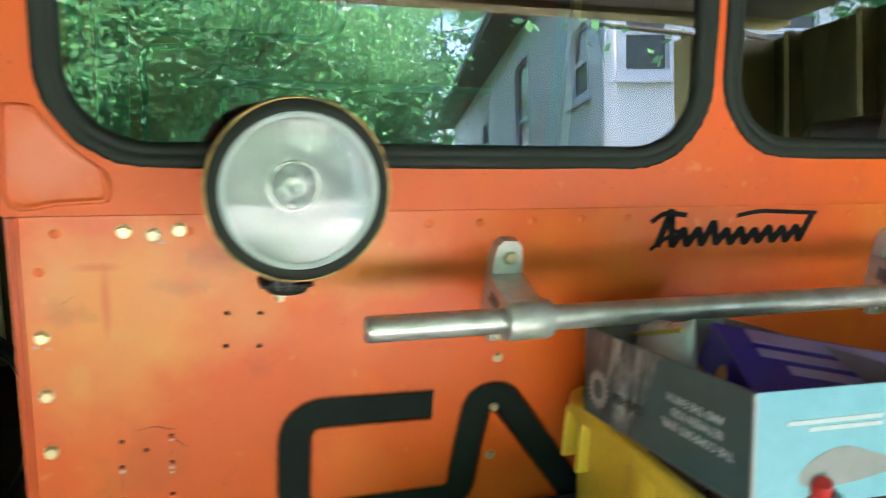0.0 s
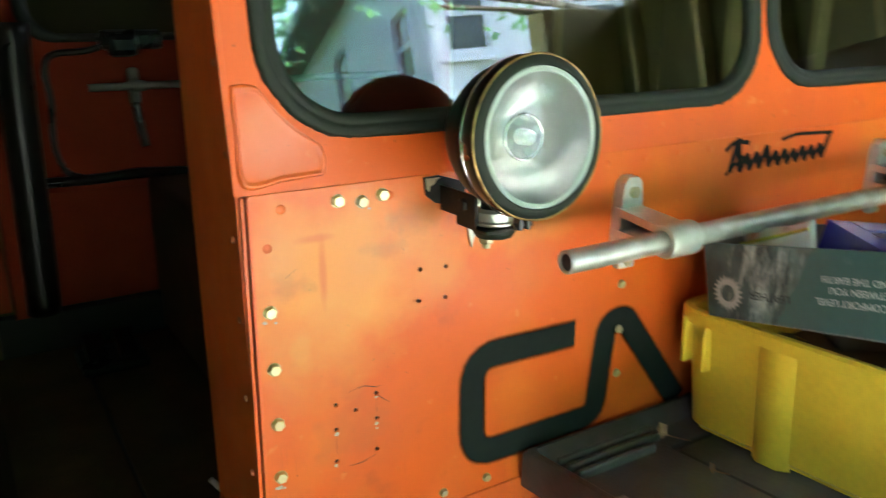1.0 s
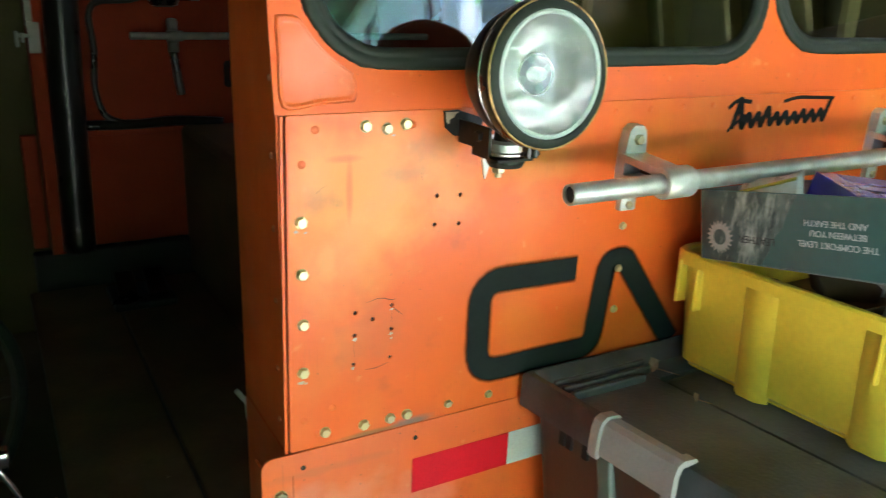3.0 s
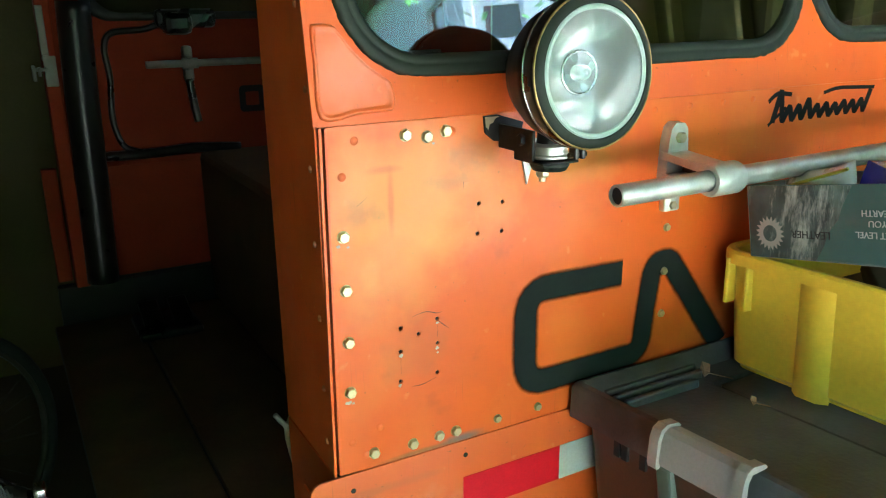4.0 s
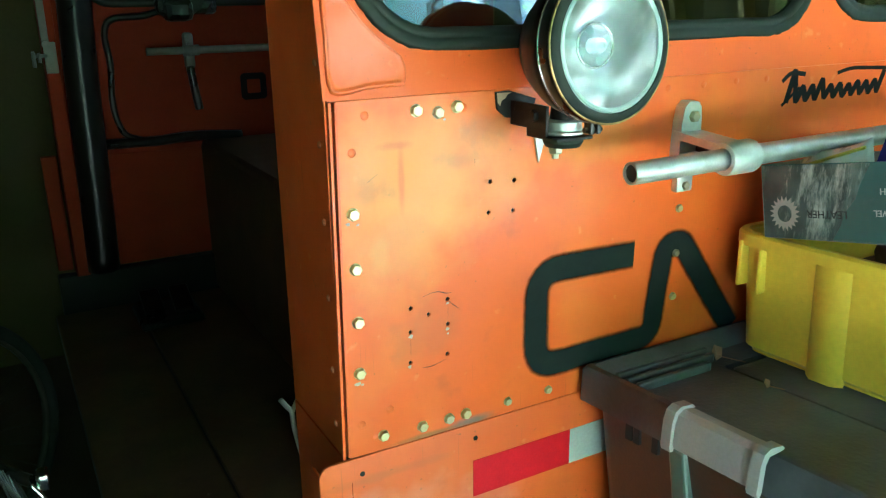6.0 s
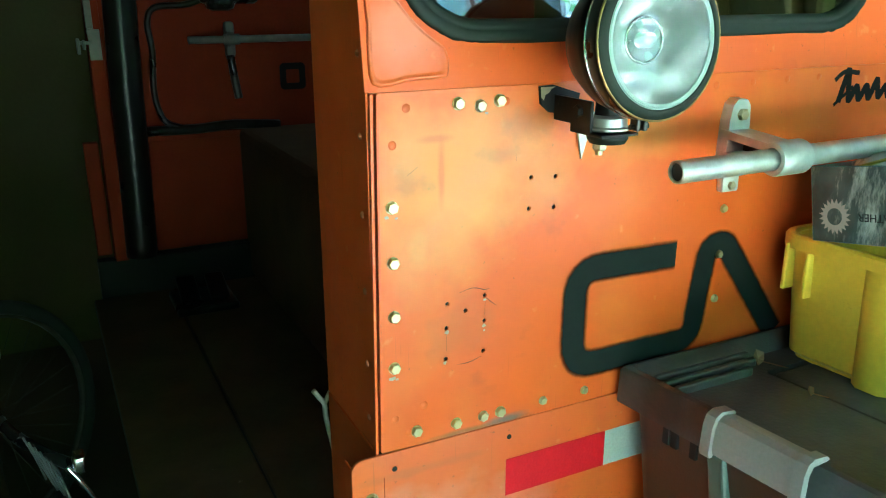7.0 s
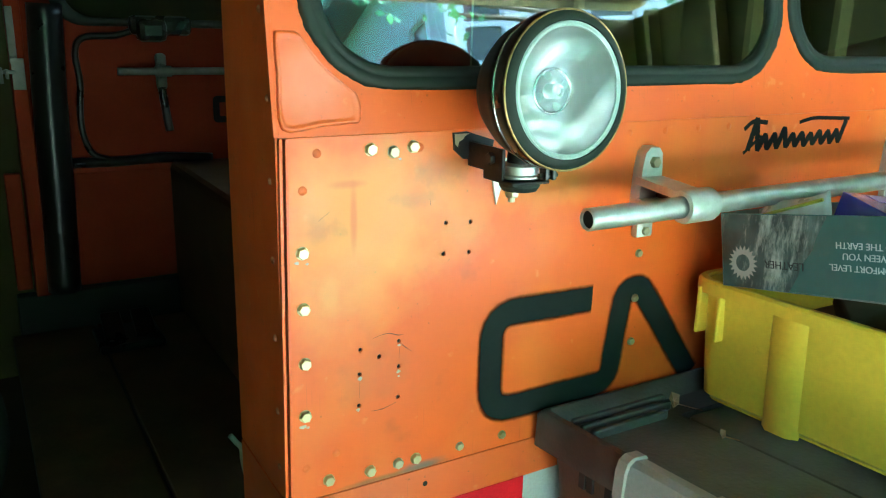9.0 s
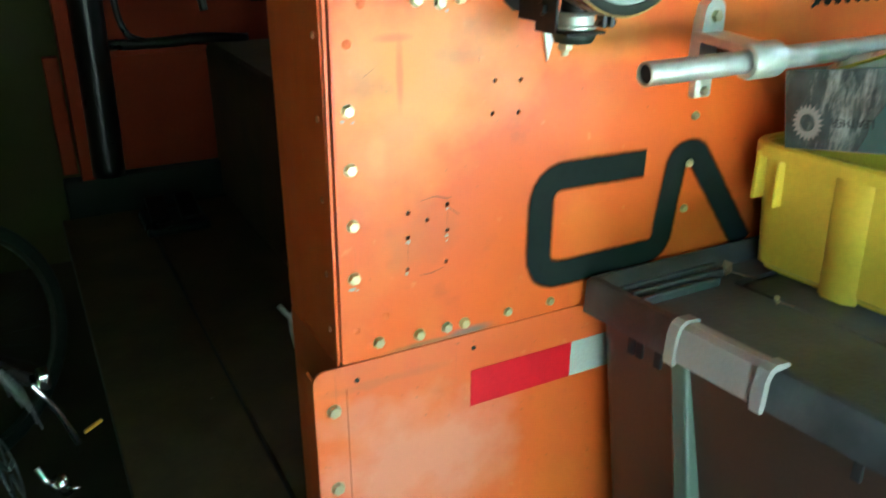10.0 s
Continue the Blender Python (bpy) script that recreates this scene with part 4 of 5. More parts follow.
box(bm, -0.160, -0.140, RY - 0.078, RY - 0.07, 1.31, 1.46, 0.002)
box(bm, -0.158, -0.124, RY - 0.081, RY - 0.07, 1.225, 1.315, 0.002)
rod(bm, (-0.142, RY - 0.086, 1.243), (-0.142, RY - 0.08, 1.243), 0.006, 8)
box(bm, -0.188, -0.150, RY - 0.10, RY - 0.080, 1.272, 1.282, 0.002)
box(bm, -0.192, -0.183, RY - 0.11, RY - 0.078, 1.245, 1.290, 0.002)
box(bm, -0.176, -0.168, RY - 0.11, RY - 0.078, 1.258, 1.285, 0.002)
rod(bm, (-0.150, RY - 0.11, 1.308), (-0.150, RY - 0.07, 1.308), 0.011, 12)
part("door_latch", bm, DULL_ZINC, car, "zinc latch plate")
bm = bmesh.new()
tube(bm, [(0.24, RY - 0.03, 1.42), (0.15, RY - 0.02, 1.385), (0.05, RY - 0.015, 1.375), (0.022, RY - 0.015, 1.33), (0.028, RY - 0.015, 1.24), (0.020, RY - 0.015, 1.13), (0.028, RY - 0.015, 1.06), (0.05, RY - 0.02, 1.015), (0.10, RY - 0.02, 0.995)], 0.010, 8)
tube(bm, [(-0.02, RY - 0.02, 0.992), (0.14, RY - 0.02, 0.99), (0.26, RY - 0.02, 0.996), (0.42, RY - 0.02, 0.985)], 0.016, 8)
part("wiring_hose", bm, VINYL, car, "black wiring hose", smooth=True)
bm = bmesh.new()
box(bm, 0.18, 0.37, RY - 0.06, RY, 1.385, 1.445, 0.018)
box(bm, 0.20, 0.29, RY - 0.08, RY, 1.365, 1.435, 0.02)
part("wiper_motor", bm, BLACK, car)
bm = bmesh.new()
rod(bm, (0.135, RY - 0.05, 1.275), (1.2, RY - 0.05, 1.275), 0.012, 14)
rod(bm, (0.247, RY - 0.05, 1.275), (0.297, RY - 0.05, 1.275), 0.017, 14)
box(bm, 0.256, 0.287, RY - 0.035, RY, 1.215, 1.330, 0.010)
box(bm, 0.262, 0.282, RY - 0.052, RY - 0.03, 1.25, 1.30, 0.004)
part("rear_grab_bar", bm, DULL_ZINC, car, "grab bar on the rear bulkhead", angle=40)
bm = bmesh.new()
tube(bm, [(0.266, RY - 0.04, 1.225), (0.274, RY - 0.04, 1.15), (0.283, RY - 0.04, 1.085)], 0.013, 8)
part("rear_lever", bm, BLACK, car, smooth=True)
bm = bmesh.new()
box(bm, 0.28, 1.0, 0.8, RY, 0.46, 0.98, 0.02)
part("engine_box", bm, DECK, car, "dark engine cover on the deck")
bm = bmesh.new()
box(bm, -0.16, CX1, RY - 0.012, RY, 0.955, 0.975, 0.003)
part("bulkhead_rail", bm, ORANGE_SHADED, car)
bm = bmesh.new()
tube(bm, [(0.008, 0.35, 0.822), (0.017, 0.35, 0.808), (0.0246, 0.35, 0.795), (0.0270, 0.35, 0.765), (0.045, 0.35, 0.66), (0.070, 0.35, 0.46)], 0.0042, 8)
tube(bm, [(0.0246, 0.35, 0.795), (0.034, 0.35, 0.812), (0.040, 0.35, 0.820)], 0.004, 8)
part("forked_stay", bm, CAST, car, "pale forked stay behind the corner post", smooth=True)
plate("bulkhead_mark", [round_rect(0.437, 0.527, 1.100, 1.190, (0.015,) * 4), round_rect(0.459, 0.505, 1.122, 1.168, (0.004,) * 4)], RY - 0.001, 0.0008, DECAL, rear, "black painted mark")
# front platform that carries the tote, and wheels
bm = bmesh.new()
box(bm, 0.10, CX1, -0.62, 0.0, 0.44, 0.48, 0.004)
box(bm, 0.12, 0.18, -0.62, RY, 0.36, 0.44, 0.004)
box(bm, 1.2, 1.26, -0.62, RY, 0.36, 0.44, 0.004)
part("front_platform", bm, DECK, car, "dark steel front platform")
for x in (0.18, 1.26):
    for y in (0.5, 1.6):
        bm = bmesh.new()
        lathe(bm, [(0, -0.04), (0.06, -0.04), (0.07, -0.02), (0.17, -0.015), (0.19, -0.045), (0.20, -0.045), (0.205, 0.03), (0.225, 0.035), (0.225, 0.05), (0.17, 0.05), (0.16, 0.02), (0.06, 0.03), (0, 0.03)],
              Matrix.Translation((x, y, 0.225)) @ Matrix.Rotation(radians(90 if x < 0.7 else -90), 4, "Y"), 32)
        part("wheel", bm, DECK, car, angle=35)

# ---- storage tote, tray and what lies in it ----
TM = Matrix.Translation((0.307, -0.008, 0)) @ Matrix(((1, -0.115, 0, 0), (0, 1, 0, 0), (0, 0, 1, 0), (0, 0, 0, 1)))


def tapered(bm, x0, x1, y0, y1, z0, z1, inset, m, bevel=0.012, floor_t=0.004, wall=0.003, open_top=True):
    """An open tray with sloping walls; inset is how much smaller its bottom is on every side."""
    def ring(z, d, r):
        return [bm.verts.new((x, y, z)) for x, y in round_rect(x0 + d, x1 - d, y0 + d, y1 - d, (r,) * 4, 5)]
    rows = [ring(z0, inset + bevel * 0.6, bevel), ring(z0 + bevel * 0.6, inset, bevel), ring(z1, 0, bevel * 1.3)]
    if open_top:
        rows += [ring(z1, wall, bevel * 1.3), ring(z0 + floor_t, inset + wall + 0.003, bevel)]
    for a, b in zip(rows, rows[1:]):
        for i in range(len(a)):
            j = (i + 1) % len(a)
            bm.faces.new((a[i], a[j], b[j], b[i]))
    bm.faces.new(rows[0][::-1])
    bm.faces.new(rows[-1])
    bmesh.ops.transform(bm, matrix=m, verts=[v for r in rows for v in r])


tote = thing("storage_tote", TM @ Vector((0.4, -0.28, 0.48)), "dark brown plastic storage tote with a dusty closed lid", "storage tote")
bm = bmesh.new()
tapered(bm, 0.012, 0.80, -0.56, -0.010, 0.48, 0.925, 0.035, TM, 0.02)
part("body", bm, TOTE_BODY, tote, angle=40)
bm = bmesh.new()


def lid_ring(d, z, r, left=0.0):
    return [bm.verts.new((x, y, z)) for x, y in round_rect(left + d, 0.815 - d, -0.575 + d, 0.0 - d, (max(r, 0.004), max(r, 0.004), max(r * 0.35, 0.003), max(r * 0.35, 0.003)), 5)]


lid_rows = [lid_ring(0.004, 0.905, 0.020), lid_ring(-0.001, 0.907, 0.022), lid_ring(0.0, 0.950, 0.022), lid_ring(0.004, 0.9555, 0.020), lid_ring(0.011, 0.957, 0.016), lid_ring(0.020, 0.950, 0.012),
            lid_ring(0.030, 0.936, 0.010), lid_ring(0.050, 0.9325, 0.010), lid_ring(0.066, 0.9325, 0.020, 0.120), lid_ring(0.067, 0.918, 0.020, 0.1205), lid_ring(0.0715, 0.918, 0.020, 0.122), lid_ring(0.073, 0.930, 0.020, 0.1225), lid_ring(0.081, 0.933, 0.018, 0.126)]
for a, b in zip(lid_rows, lid_rows[1:]):
    for i in range(len(a)):
        j = (i + 1) % len(a)
        bm.faces.new((a[i], a[j], b[j], b[i]))
bm.faces.new(lid_rows[-1])
bm.transform(TM)
lid = part("lid", bm, TOTE_LID, tote, "dusty dark grey lid with moulded grooves", angle=35)
for y, x1 in ((-0.022, 0.200), (-0.040, 0.192), (-0.058, 0.165)):
    bm = bmesh.new()
    box(bm, 0.036, x1, y - 0.0085, y, 0.926, 0.9440, 0.003, TM)
    part("ridge", bm, TOTE_LID, lid)
# pale latch handle clipped over the rim
bm = bmesh.new()
prof = [(0.016, 0.957), (0.012, 0.9615), (-0.002, 0.963), (-0.010, 0.958), (-0.014, 0.946), (-0.016, 0.922), (-0.014, 0.916), (-0.010, 0.916), (-0.008, 0.922), (-0.0065, 0.945), (-0.002, 0.954), (0.012, 0.9555)]

def extrude_profile(bm, prof, y0, y1, m):
    a = [bm.verts.new((x, y0, z)) for x, z in prof]
    b = [bm.verts.new((x, y1, z)) for x, z in prof]
    for i in range(len(prof)):
        j = (i + 1) % len(prof)
        bm.faces.new((a[i], a[j], b[j], b[i]))
    bm.faces.new(a[::-1])
    bm.faces.new(b)
    bmesh.ops.transform(bm, matrix=m, verts=a + b)


extrude_profile(bm, prof, -0.266, -0.166, TM)
handle = part("latch_handle", bm, GREY_PLASTIC, tote, "pale grey latch handle", angle=30)
for y in (-0.278, -0.166):
    bm = bmesh.new()
    extrude_profile(bm, [(x * 1.04 - (0.004 if x < 0 else 0), z + (0.004 if z > 0.94 else -0.004)) for x, z in prof], y, y + 0.013, TM)
    part("handle_end", bm, GREY_PLASTIC, handle, angle=30)
bm = bmesh.new()
box(bm, 0.008, 0.030, -0.162, -0.138, 0.50, 0.900, 0.004, TM @ Matrix(((1, 0, 0, 0), (0, 1, 0.16, -0.144), (0, 0, 1, 0), (0, 0, 0, 1))))
part("side_rib", bm, GREEN_GREY, tote, "grey-green upright rib")
# dark blocks drawn for the shade in the tote's slots
for y0 in (-0.070, -0.083, -0.112, -0.36, -0.40):
    bm = bmesh.new()
    box(bm, 0.0115, 0.03, y0 - 0.010, y0, 0.876, 0.900, 0.001, TM)
    part("slot", bm, DARK, tote)

# yellow tray on the lid
BM_ = Matrix.Translation((0.549, -0.036, 0)) @ Matrix(((1, -0.10, 0, 0), (0, 1, 0, 0), (0, 0, 1, 0), (0, 0, 0, 1)))
tray = thing("yellow_tray", BM_ @ Vector((0.2, -0.17, 0.9325)), "yellow plastic stacking tray on the tote lid, full of oddments", "plastic tray")
bm = bmesh.new()
tapered(bm, 0.0, 0.46, -0.335, 0.0, 0.9325, 1.108, 0.011, BM_, 0.022)
part("body", bm, YELLOW, tray, angle=40)
bm = bmesh.new()
outer_r = [(-0.010, 1.094), (-0.010, 1.109), (-0.007, 1.1125), (0.001, 1.1125), (0.001, 1.105), (-0.006, 1.100)]
rows = []
for d, z in outer_r:
    rows.append([bm.verts.new((x, y, z)) for x, y in round_rect(d, 0.46 - d, -0.335 + d, -d, (0.03 - d,) * 4, 5)])
for k in range(len(rows)):
    a, b = rows[k], rows[(k + 1) % len(rows)]
    for i in range(len(a)):
        j = (i + 1) % len(a)
        bm.faces.new((a[i], a[j], b[j], b[i]))
bm.transform(BM_)
part("rim", bm, YELLOW, tray, angle=30)
for y0, w, z0 in ((-0.010, 0.006, 1.035), (-0.040, 0.006, 1.030), (-0.297, 0.006, 1.030), (-0.322, 0.006, 1.030)):
    bm = bmesh.new()
    box(bm, -0.009, 0.014, y0 - w, y0, z0, 1.10, 0.002, BM_)
    part("rib", bm, YELLOW, tray)
bm = bmesh.new()
for z0, z1, d0, d1 in ((0.934, 1.098, 0.012, -0.005),):
    a = [bm.verts.new(v) for v in ((0.013, -0.164, z0), (0.003, -0.152, z0), (0.003, -0.124, z0), (0.013, -0.112, z0))]
    b = [bm.verts.new(v) for v in ((0.003, -0.166, z1), (-0.004, -0.156, z1), (-0.004, -0.122, z1), (0.003, -0.112, z1))]
    for i in range(3):
        bm.faces.new((a[i], a[i + 1], b[i + 1], b[i]))
    bm.faces.new(a)
    bm.faces.new(b)
bm.transform(BM_)
part("stiffener", bm, YELLOW, tray, angle=60)
bm = bmesh.new()
a = [bm.verts.new(v) for v in ((0.014, -0.330, 0.936), (0.003, -0.318, 0.936), (0.003, -0.286, 0.936), (0.014, -0.272, 0.936))]
b = [bm.verts.new(v) for v in ((0.003, -0.332, 1.098), (-0.004, -0.320, 1.098), (-0.004, -0.284, 1.098), (0.003, -0.272, 1.098))]
for i in range(3):
    bm.faces.new((a[i], a[i + 1], b[i + 1], b[i]))
bm.faces.new(a)
bm.faces.new(b)
bm.transform(BM_)
part("stiffener", bm, YELLOW, tray, angle=60)

# odds and ends heaped in the tray, dark, under the box
heap = thing("rag_heap", BM_ @ Vector((0.2, -0.17, 0.9375)), "dark heap of rags and straps filling the tray", "rags")
rnd = random.Random(7)
for k in range(26):
    bm = bmesh.new()
    p = Vector((rnd.uniform(0.05, 0.41), rnd.uniform(-0.29, -0.04), rnd.uniform(0.985, 1.065)))
    q = p + Vector((rnd.uniform(-0.06, 0.06), rnd.uniform(-0.05, 0.05), rnd.uniform(-0.01, 0.02)))
    q.x, q.y = min(max(q.x, 0.045), 0.42), min(max(q.y, -0.295), -0.035)
    tube(bm, [p, (p + q) / 2 + Vector((0, 0, 0.015)), q], rnd.uniform(0.015, 0.032), 8)
    bm.transform(BM_)
    part("rag", bm, (DECK, CARD_INSIDE, BLACK, TOTE_BODY)[k % 4], heap, smooth=True)
bm = bmesh.new()
box(bm, 0.035, 0.425, -0.30, -0.03, 0.9375, 1.045, 0.02)
bm.transform(BM_)
part("folded_cloth", bm, DECK, heap, smooth=True)

# shoe box lying upside down on the heap, tilted
SB = Matrix.Translation((0.542, -0.086, 1.1130)) @ Matrix.Rotation(radians(-1.5), 4, "Z") @ Matrix.Rotation(radians(-11.0), 4, "X")
shoe = thing("shoe_box", SB @ Vector((0.1, -0.15, 0)), "blue-grey printed cardboard shoe box lying tilted in the tray", "shoe box")
L, Wd, Hb = 0.279, 0.175, 0.094
bm = bmesh.new()
box(bm, 0, Wd, -L, 0, 0, 0.002, 0, SB)
box(bm, Wd - 0.002, Wd, -L, 0, 0, Hb, 0, SB)
box(bm, 0, Wd, -0.002, 0, 0, Hb, 0, SB)
part("carton", bm, CARD_INSIDE, shoe)
bm = bmesh.new()
box(bm, 0, 0.002, -L, 0, 0, Hb, 0.0006, SB)
side_card = part("printed_side", bm, CARD_BLUE, shoe)
bm = bmesh.new()
edge = [(0.002, 0.001), (0.100, 0.001), (0.112, 0.020), (0.118, 0.036), (0.132, 0.052), (0.138, 0.068), (0.152, Hb - 0.001), (0.002, Hb - 0.001)]
bm.faces.new([bm.verts.new((-0.0006, -u, v)) for u, v in edge])
r = bmesh.ops.extrude_face_region(bm, geom=bm.faces[:])
bmesh.ops.translate(bm, vec=(0.0006, 0, 0), verts=[g for g in r["geom"] if isinstance(g, bmesh.types.BMVert)])
bm.transform(SB)
photo = part("photo_print", bm, CARD_MOTTLE, side_card, "mottled grey landscape print")
bm = bmesh.new()
box(bm, 0.0, Wd, -L - 0.001, -L + 0.001, 0, Hb, 0.0006, SB)
end = part("cyan_end", bm, CARD_CYAN, shoe, "pale cyan box end with a shoe picture")
bm = bmesh.new()
box(bm, -0.0012, 0.0012, -L - 0.0022, -L + 0.0008, 0.0005, Hb - 0.0005, 0.0004, SB)
part("worn_fold", bm, PALE_PRINT, shoe, "pale worn card fold")
TXT = SB @ Matrix.Translation((-0.0008, 0, 0)) @ Matrix(((0, 0, -1, 0), (-1, 0, 0, 0), (0, 1, 0, 0), (0, 0, 0, 1))) @ Matrix.Rotation(math.pi, 4, "Z")


def on_side(u, v):
    return TXT @ Matrix.Translation((-u, -v, 0))


for words, u, v in (("THE COMFORT LEVEL", 0.206, 0.036), ("BETWEEN YOU", 0.207, 0.049), ("AND THE EARTH", 0.203, 0.061)):
    lettering("lettering", words, 0.0106, on_side(u, v), PRINT_WHITE, side_card)
lettering("lettering", "LEATHER", 0.0135, on_side(0.094, 0.033), PRINT_DARK, side_card)
bm = bmesh.new()
c = (0.034, 0.032)
pts = []
for k in range(40):
    r = 0.0225 if k % 2 else 0.0165
    pts.append((c[0] + r * math.cos(2 * math.pi * k / 40), c[1] + r * math.sin(2 * math.pi * k / 40)))
vo = [bm.verts.new((-0.0012, -u, v)) for u, v in pts]
vi = [bm.verts.new((-0.0012, -(c[0] + 0.0105 * math.cos(2 * math.pi * k / 40)), c[1] + 0.0105 * math.sin(2 * math.pi * k / 40))) for k in range(40)]
for k in range(40):
    bm.faces.new((vo[k], vo[(k + 1) % 40], vi[(k + 1) % 40], vi[k]))
bm.transform(SB)
part("sun_emblem", bm, PALE_PRINT, side_card, "toothed ring emblem")
bm = bmesh.new()
for k in range(2):
    v0 = 0.066 - 0.006 * k
    box(bm, 0.03 + 0.02 * k, 0.12, -L - 0.0018, -L - 0.001, v0, v0 + 0.0035, 0, SB)
part("print_bar", bm, PRINT_WHITE, end)
bm = bmesh.new()
sole = [(0.045 + 0.05 * (1 - math.cos(2 * math.pi * k / 28)) + 0.01 * math.sin(4 * math.pi * k / 28), 0.030 + (0.014 + 0.008 * math.cos(2 * math.pi * k / 28)) * math.sin(2 * math.pi * k / 28)) for k in range(28)]
bm.faces.new([bm.verts.new((x, -L - 0.0016, z)) for x, z in sole])
bm.transform(SB)
part("shoe_picture", bm, CARD_INSIDE, end, "grey picture of a shoe")

# zip bag sticking out of the shoe box
bag = thing("zip_bag", SB @ Vector((0.06, -0.10, 0.004)), "cloudy plastic zip bag with a yellow closing strip", "plastic bag")
bm = bmesh.new()
nu, nv = 14, 10
for sign in (-1, 1):
    grid = []
    for i in range(nu + 1):
        row = []
        for j in range(nv + 1):
            u, v = i / nu, j / nv
            fat = 0.021 * math.sin(math.pi * u) ** 0.6 * math.sin(math.pi * min(v * 0.86, 1)) ** 0.7 * (1 + 0.18 * math.sin(7 * u + 4 * v)) if 0 < i < nu and 0 < j < nv else 0.0
            row.append(bm.verts.new((0.048 + 0.010 * v + sign * fat, -0.022 - 0.104 * u + 0.010 * v, 0.008 + v * (0.086 + 0.026 * u) + 0.003 * math.sin(6 * u) * v)))
        grid.append(row)
    for i in range(nu):
        for j in range(nv):
            bm.faces.new((grid[i][j], grid[i + 1][j], grid[i + 1][j + 1], grid[i][j + 1]))
bmesh.ops.remove_doubles(bm, verts=bm.verts, dist=1e-5)
bm.transform(SB)
part("film", bm, ZIP_BAG, bag, smooth=True)
bm = bmesh.new()
tube(bm, [(0.044, -0.020, 0.086), (0.0385, -0.066, 0.096), (0.0435, -0.116, 0.108)], 0.0022, 6)
bm.transform(SB)
part("zip_strip", bm, YELLOW_STRIP, bag)

# purple carton lying across the box
PM = SB @ Matrix.Translation((0.070, -0.104, 0.074)) @ Matrix.Rotation(radians(-13), 4, "Z") @ Matrix.Rotation(radians(10), 4, "Y") @ Matrix.Rotation(radians(20), 4, "X")
purple = thing("purple_carton", PM @ Vector((0.1, -0.05, 0)), "glossy purple carton lying tilted in the shoe box", "carton")
bm = bmesh.new()
box(bm, 0, 0.24, -0.115, 0, 0, 0.045, 0.0012, PM)
carton = part("carton", bm, PURPLE, purple)
bm = bmesh.new()
box(bm, 0.03, 0.232, -0.028, -0.004, 0.045, 0.0456, 0, PM)
part("print_band", bm, LILAC, carton)
for k, (a, b) in enumerate(((0.03, 0.13), (0.05, 0.19), (0.08, 0.20))):
    bm = bmesh.new()
    box(bm, a, b, -0.052 - 0.024 * k, -0.038 - 0.024 * k, 0.045, 0.0456, 0, PM)
    part("print_bar", bm, LILAC, carton)
bm = bmesh.new()
lathe(bm, [(0, 0.0008), (0.010, 0.0008), (0.010, 0)], PM @ Matrix.Translation((0, -0.055, 0.020)) @ Matrix.Rotation(radians(-90), 4, "Y"), 18)
part("round_label", bm, material("tan_label", (0.55, 0.30, 0.12), 0.4), carton)

# spray can lying at the near end of the tray
can = thing("spray_can", BM_ @ Vector((0.10, -0.285, 0.99)), "silver spray can with a red nozzle in the tray", "spray can")
cm = Matrix.Translation((0.636, -0.318, 1.050)) @ Vector((-0.048, -0.054, 0.155)).to_track_quat("Z", "Y").to_matrix().to_4x4()
bm = bmesh.new()
lathe(bm, [(0, 0), (0.027, 0), (0.0285, 0.003), (0.0285, 0.105), (0.030, 0.107), (0.030, 0.110), (0.027, 0.115), (0.020, 0.130), (0.0125, 0.136), (0.0125, 0.140), (0, 0.140)], cm, 32)
part("can", bm, SILVER_CAN, can, angle=30)
bm = bmesh.new()
lathe(bm, [(0.008, 0.140), (0.008, 0.150), (0.006, 0.154), (0, 0.154)], cm, 16)
part("nozzle", bm, RED_PLASTIC, can, "red nozzle", angle=40)

# wooden crate and a brown case beyond the tray
crate = thing("wooden_crate", (0.98, -0.30, 0.9335), "varnished brown wooden crate standing on the tote beside the tray", "crate")
CM = Matrix.Translation((1.028, -0.075, 0)) @ Matrix(((1, -0.10, 0, 0), (0, 1, 0, 0), (0, 0, 1, 0), (0, 0, 0, 1)))
for k in range(4):
    bm = bmesh.new()
    z0 = 0.9335 + 0.070 * k
    box(bm, 0, 0.012, -0.34, 0, z0, z0 + 0.064, 0.002, CM)
    part("board", bm, BROWN_WRAP, crate)
    bm = bmesh.new()
    box(bm, 0.012, 0.050, -0.34, -0.328, z0, z0 + 0.064, 0.002, CM)
    part("board", bm, BROWN_WRAP, crate)
bm = bmesh.new()
box(bm, 0.0125, 0.050, -0.328, -0.004, 0.9335, 0.943, 0.001, CM)
part("crate_floor", bm, BROWN_WRAP, crate)
case = thing("leather_case", (1.15, -0.16, 0.9335), "scuffed dark brown leather case with a pale strap", "case")
bm = bmesh.new()
box(bm, 1.13, 1.27, -0.30, -0.02, 0.9335, 1.46, 0.025, None, 3)
part("body", bm, CASE_BROWN, case, smooth=True)
bm = bmesh.new()
box(bm, 1.125, 1.275, -0.303, -0.017, 1.285, 1.305, 0.004)
part("strap", bm, GREY_PLASTIC, case, "pale strap")

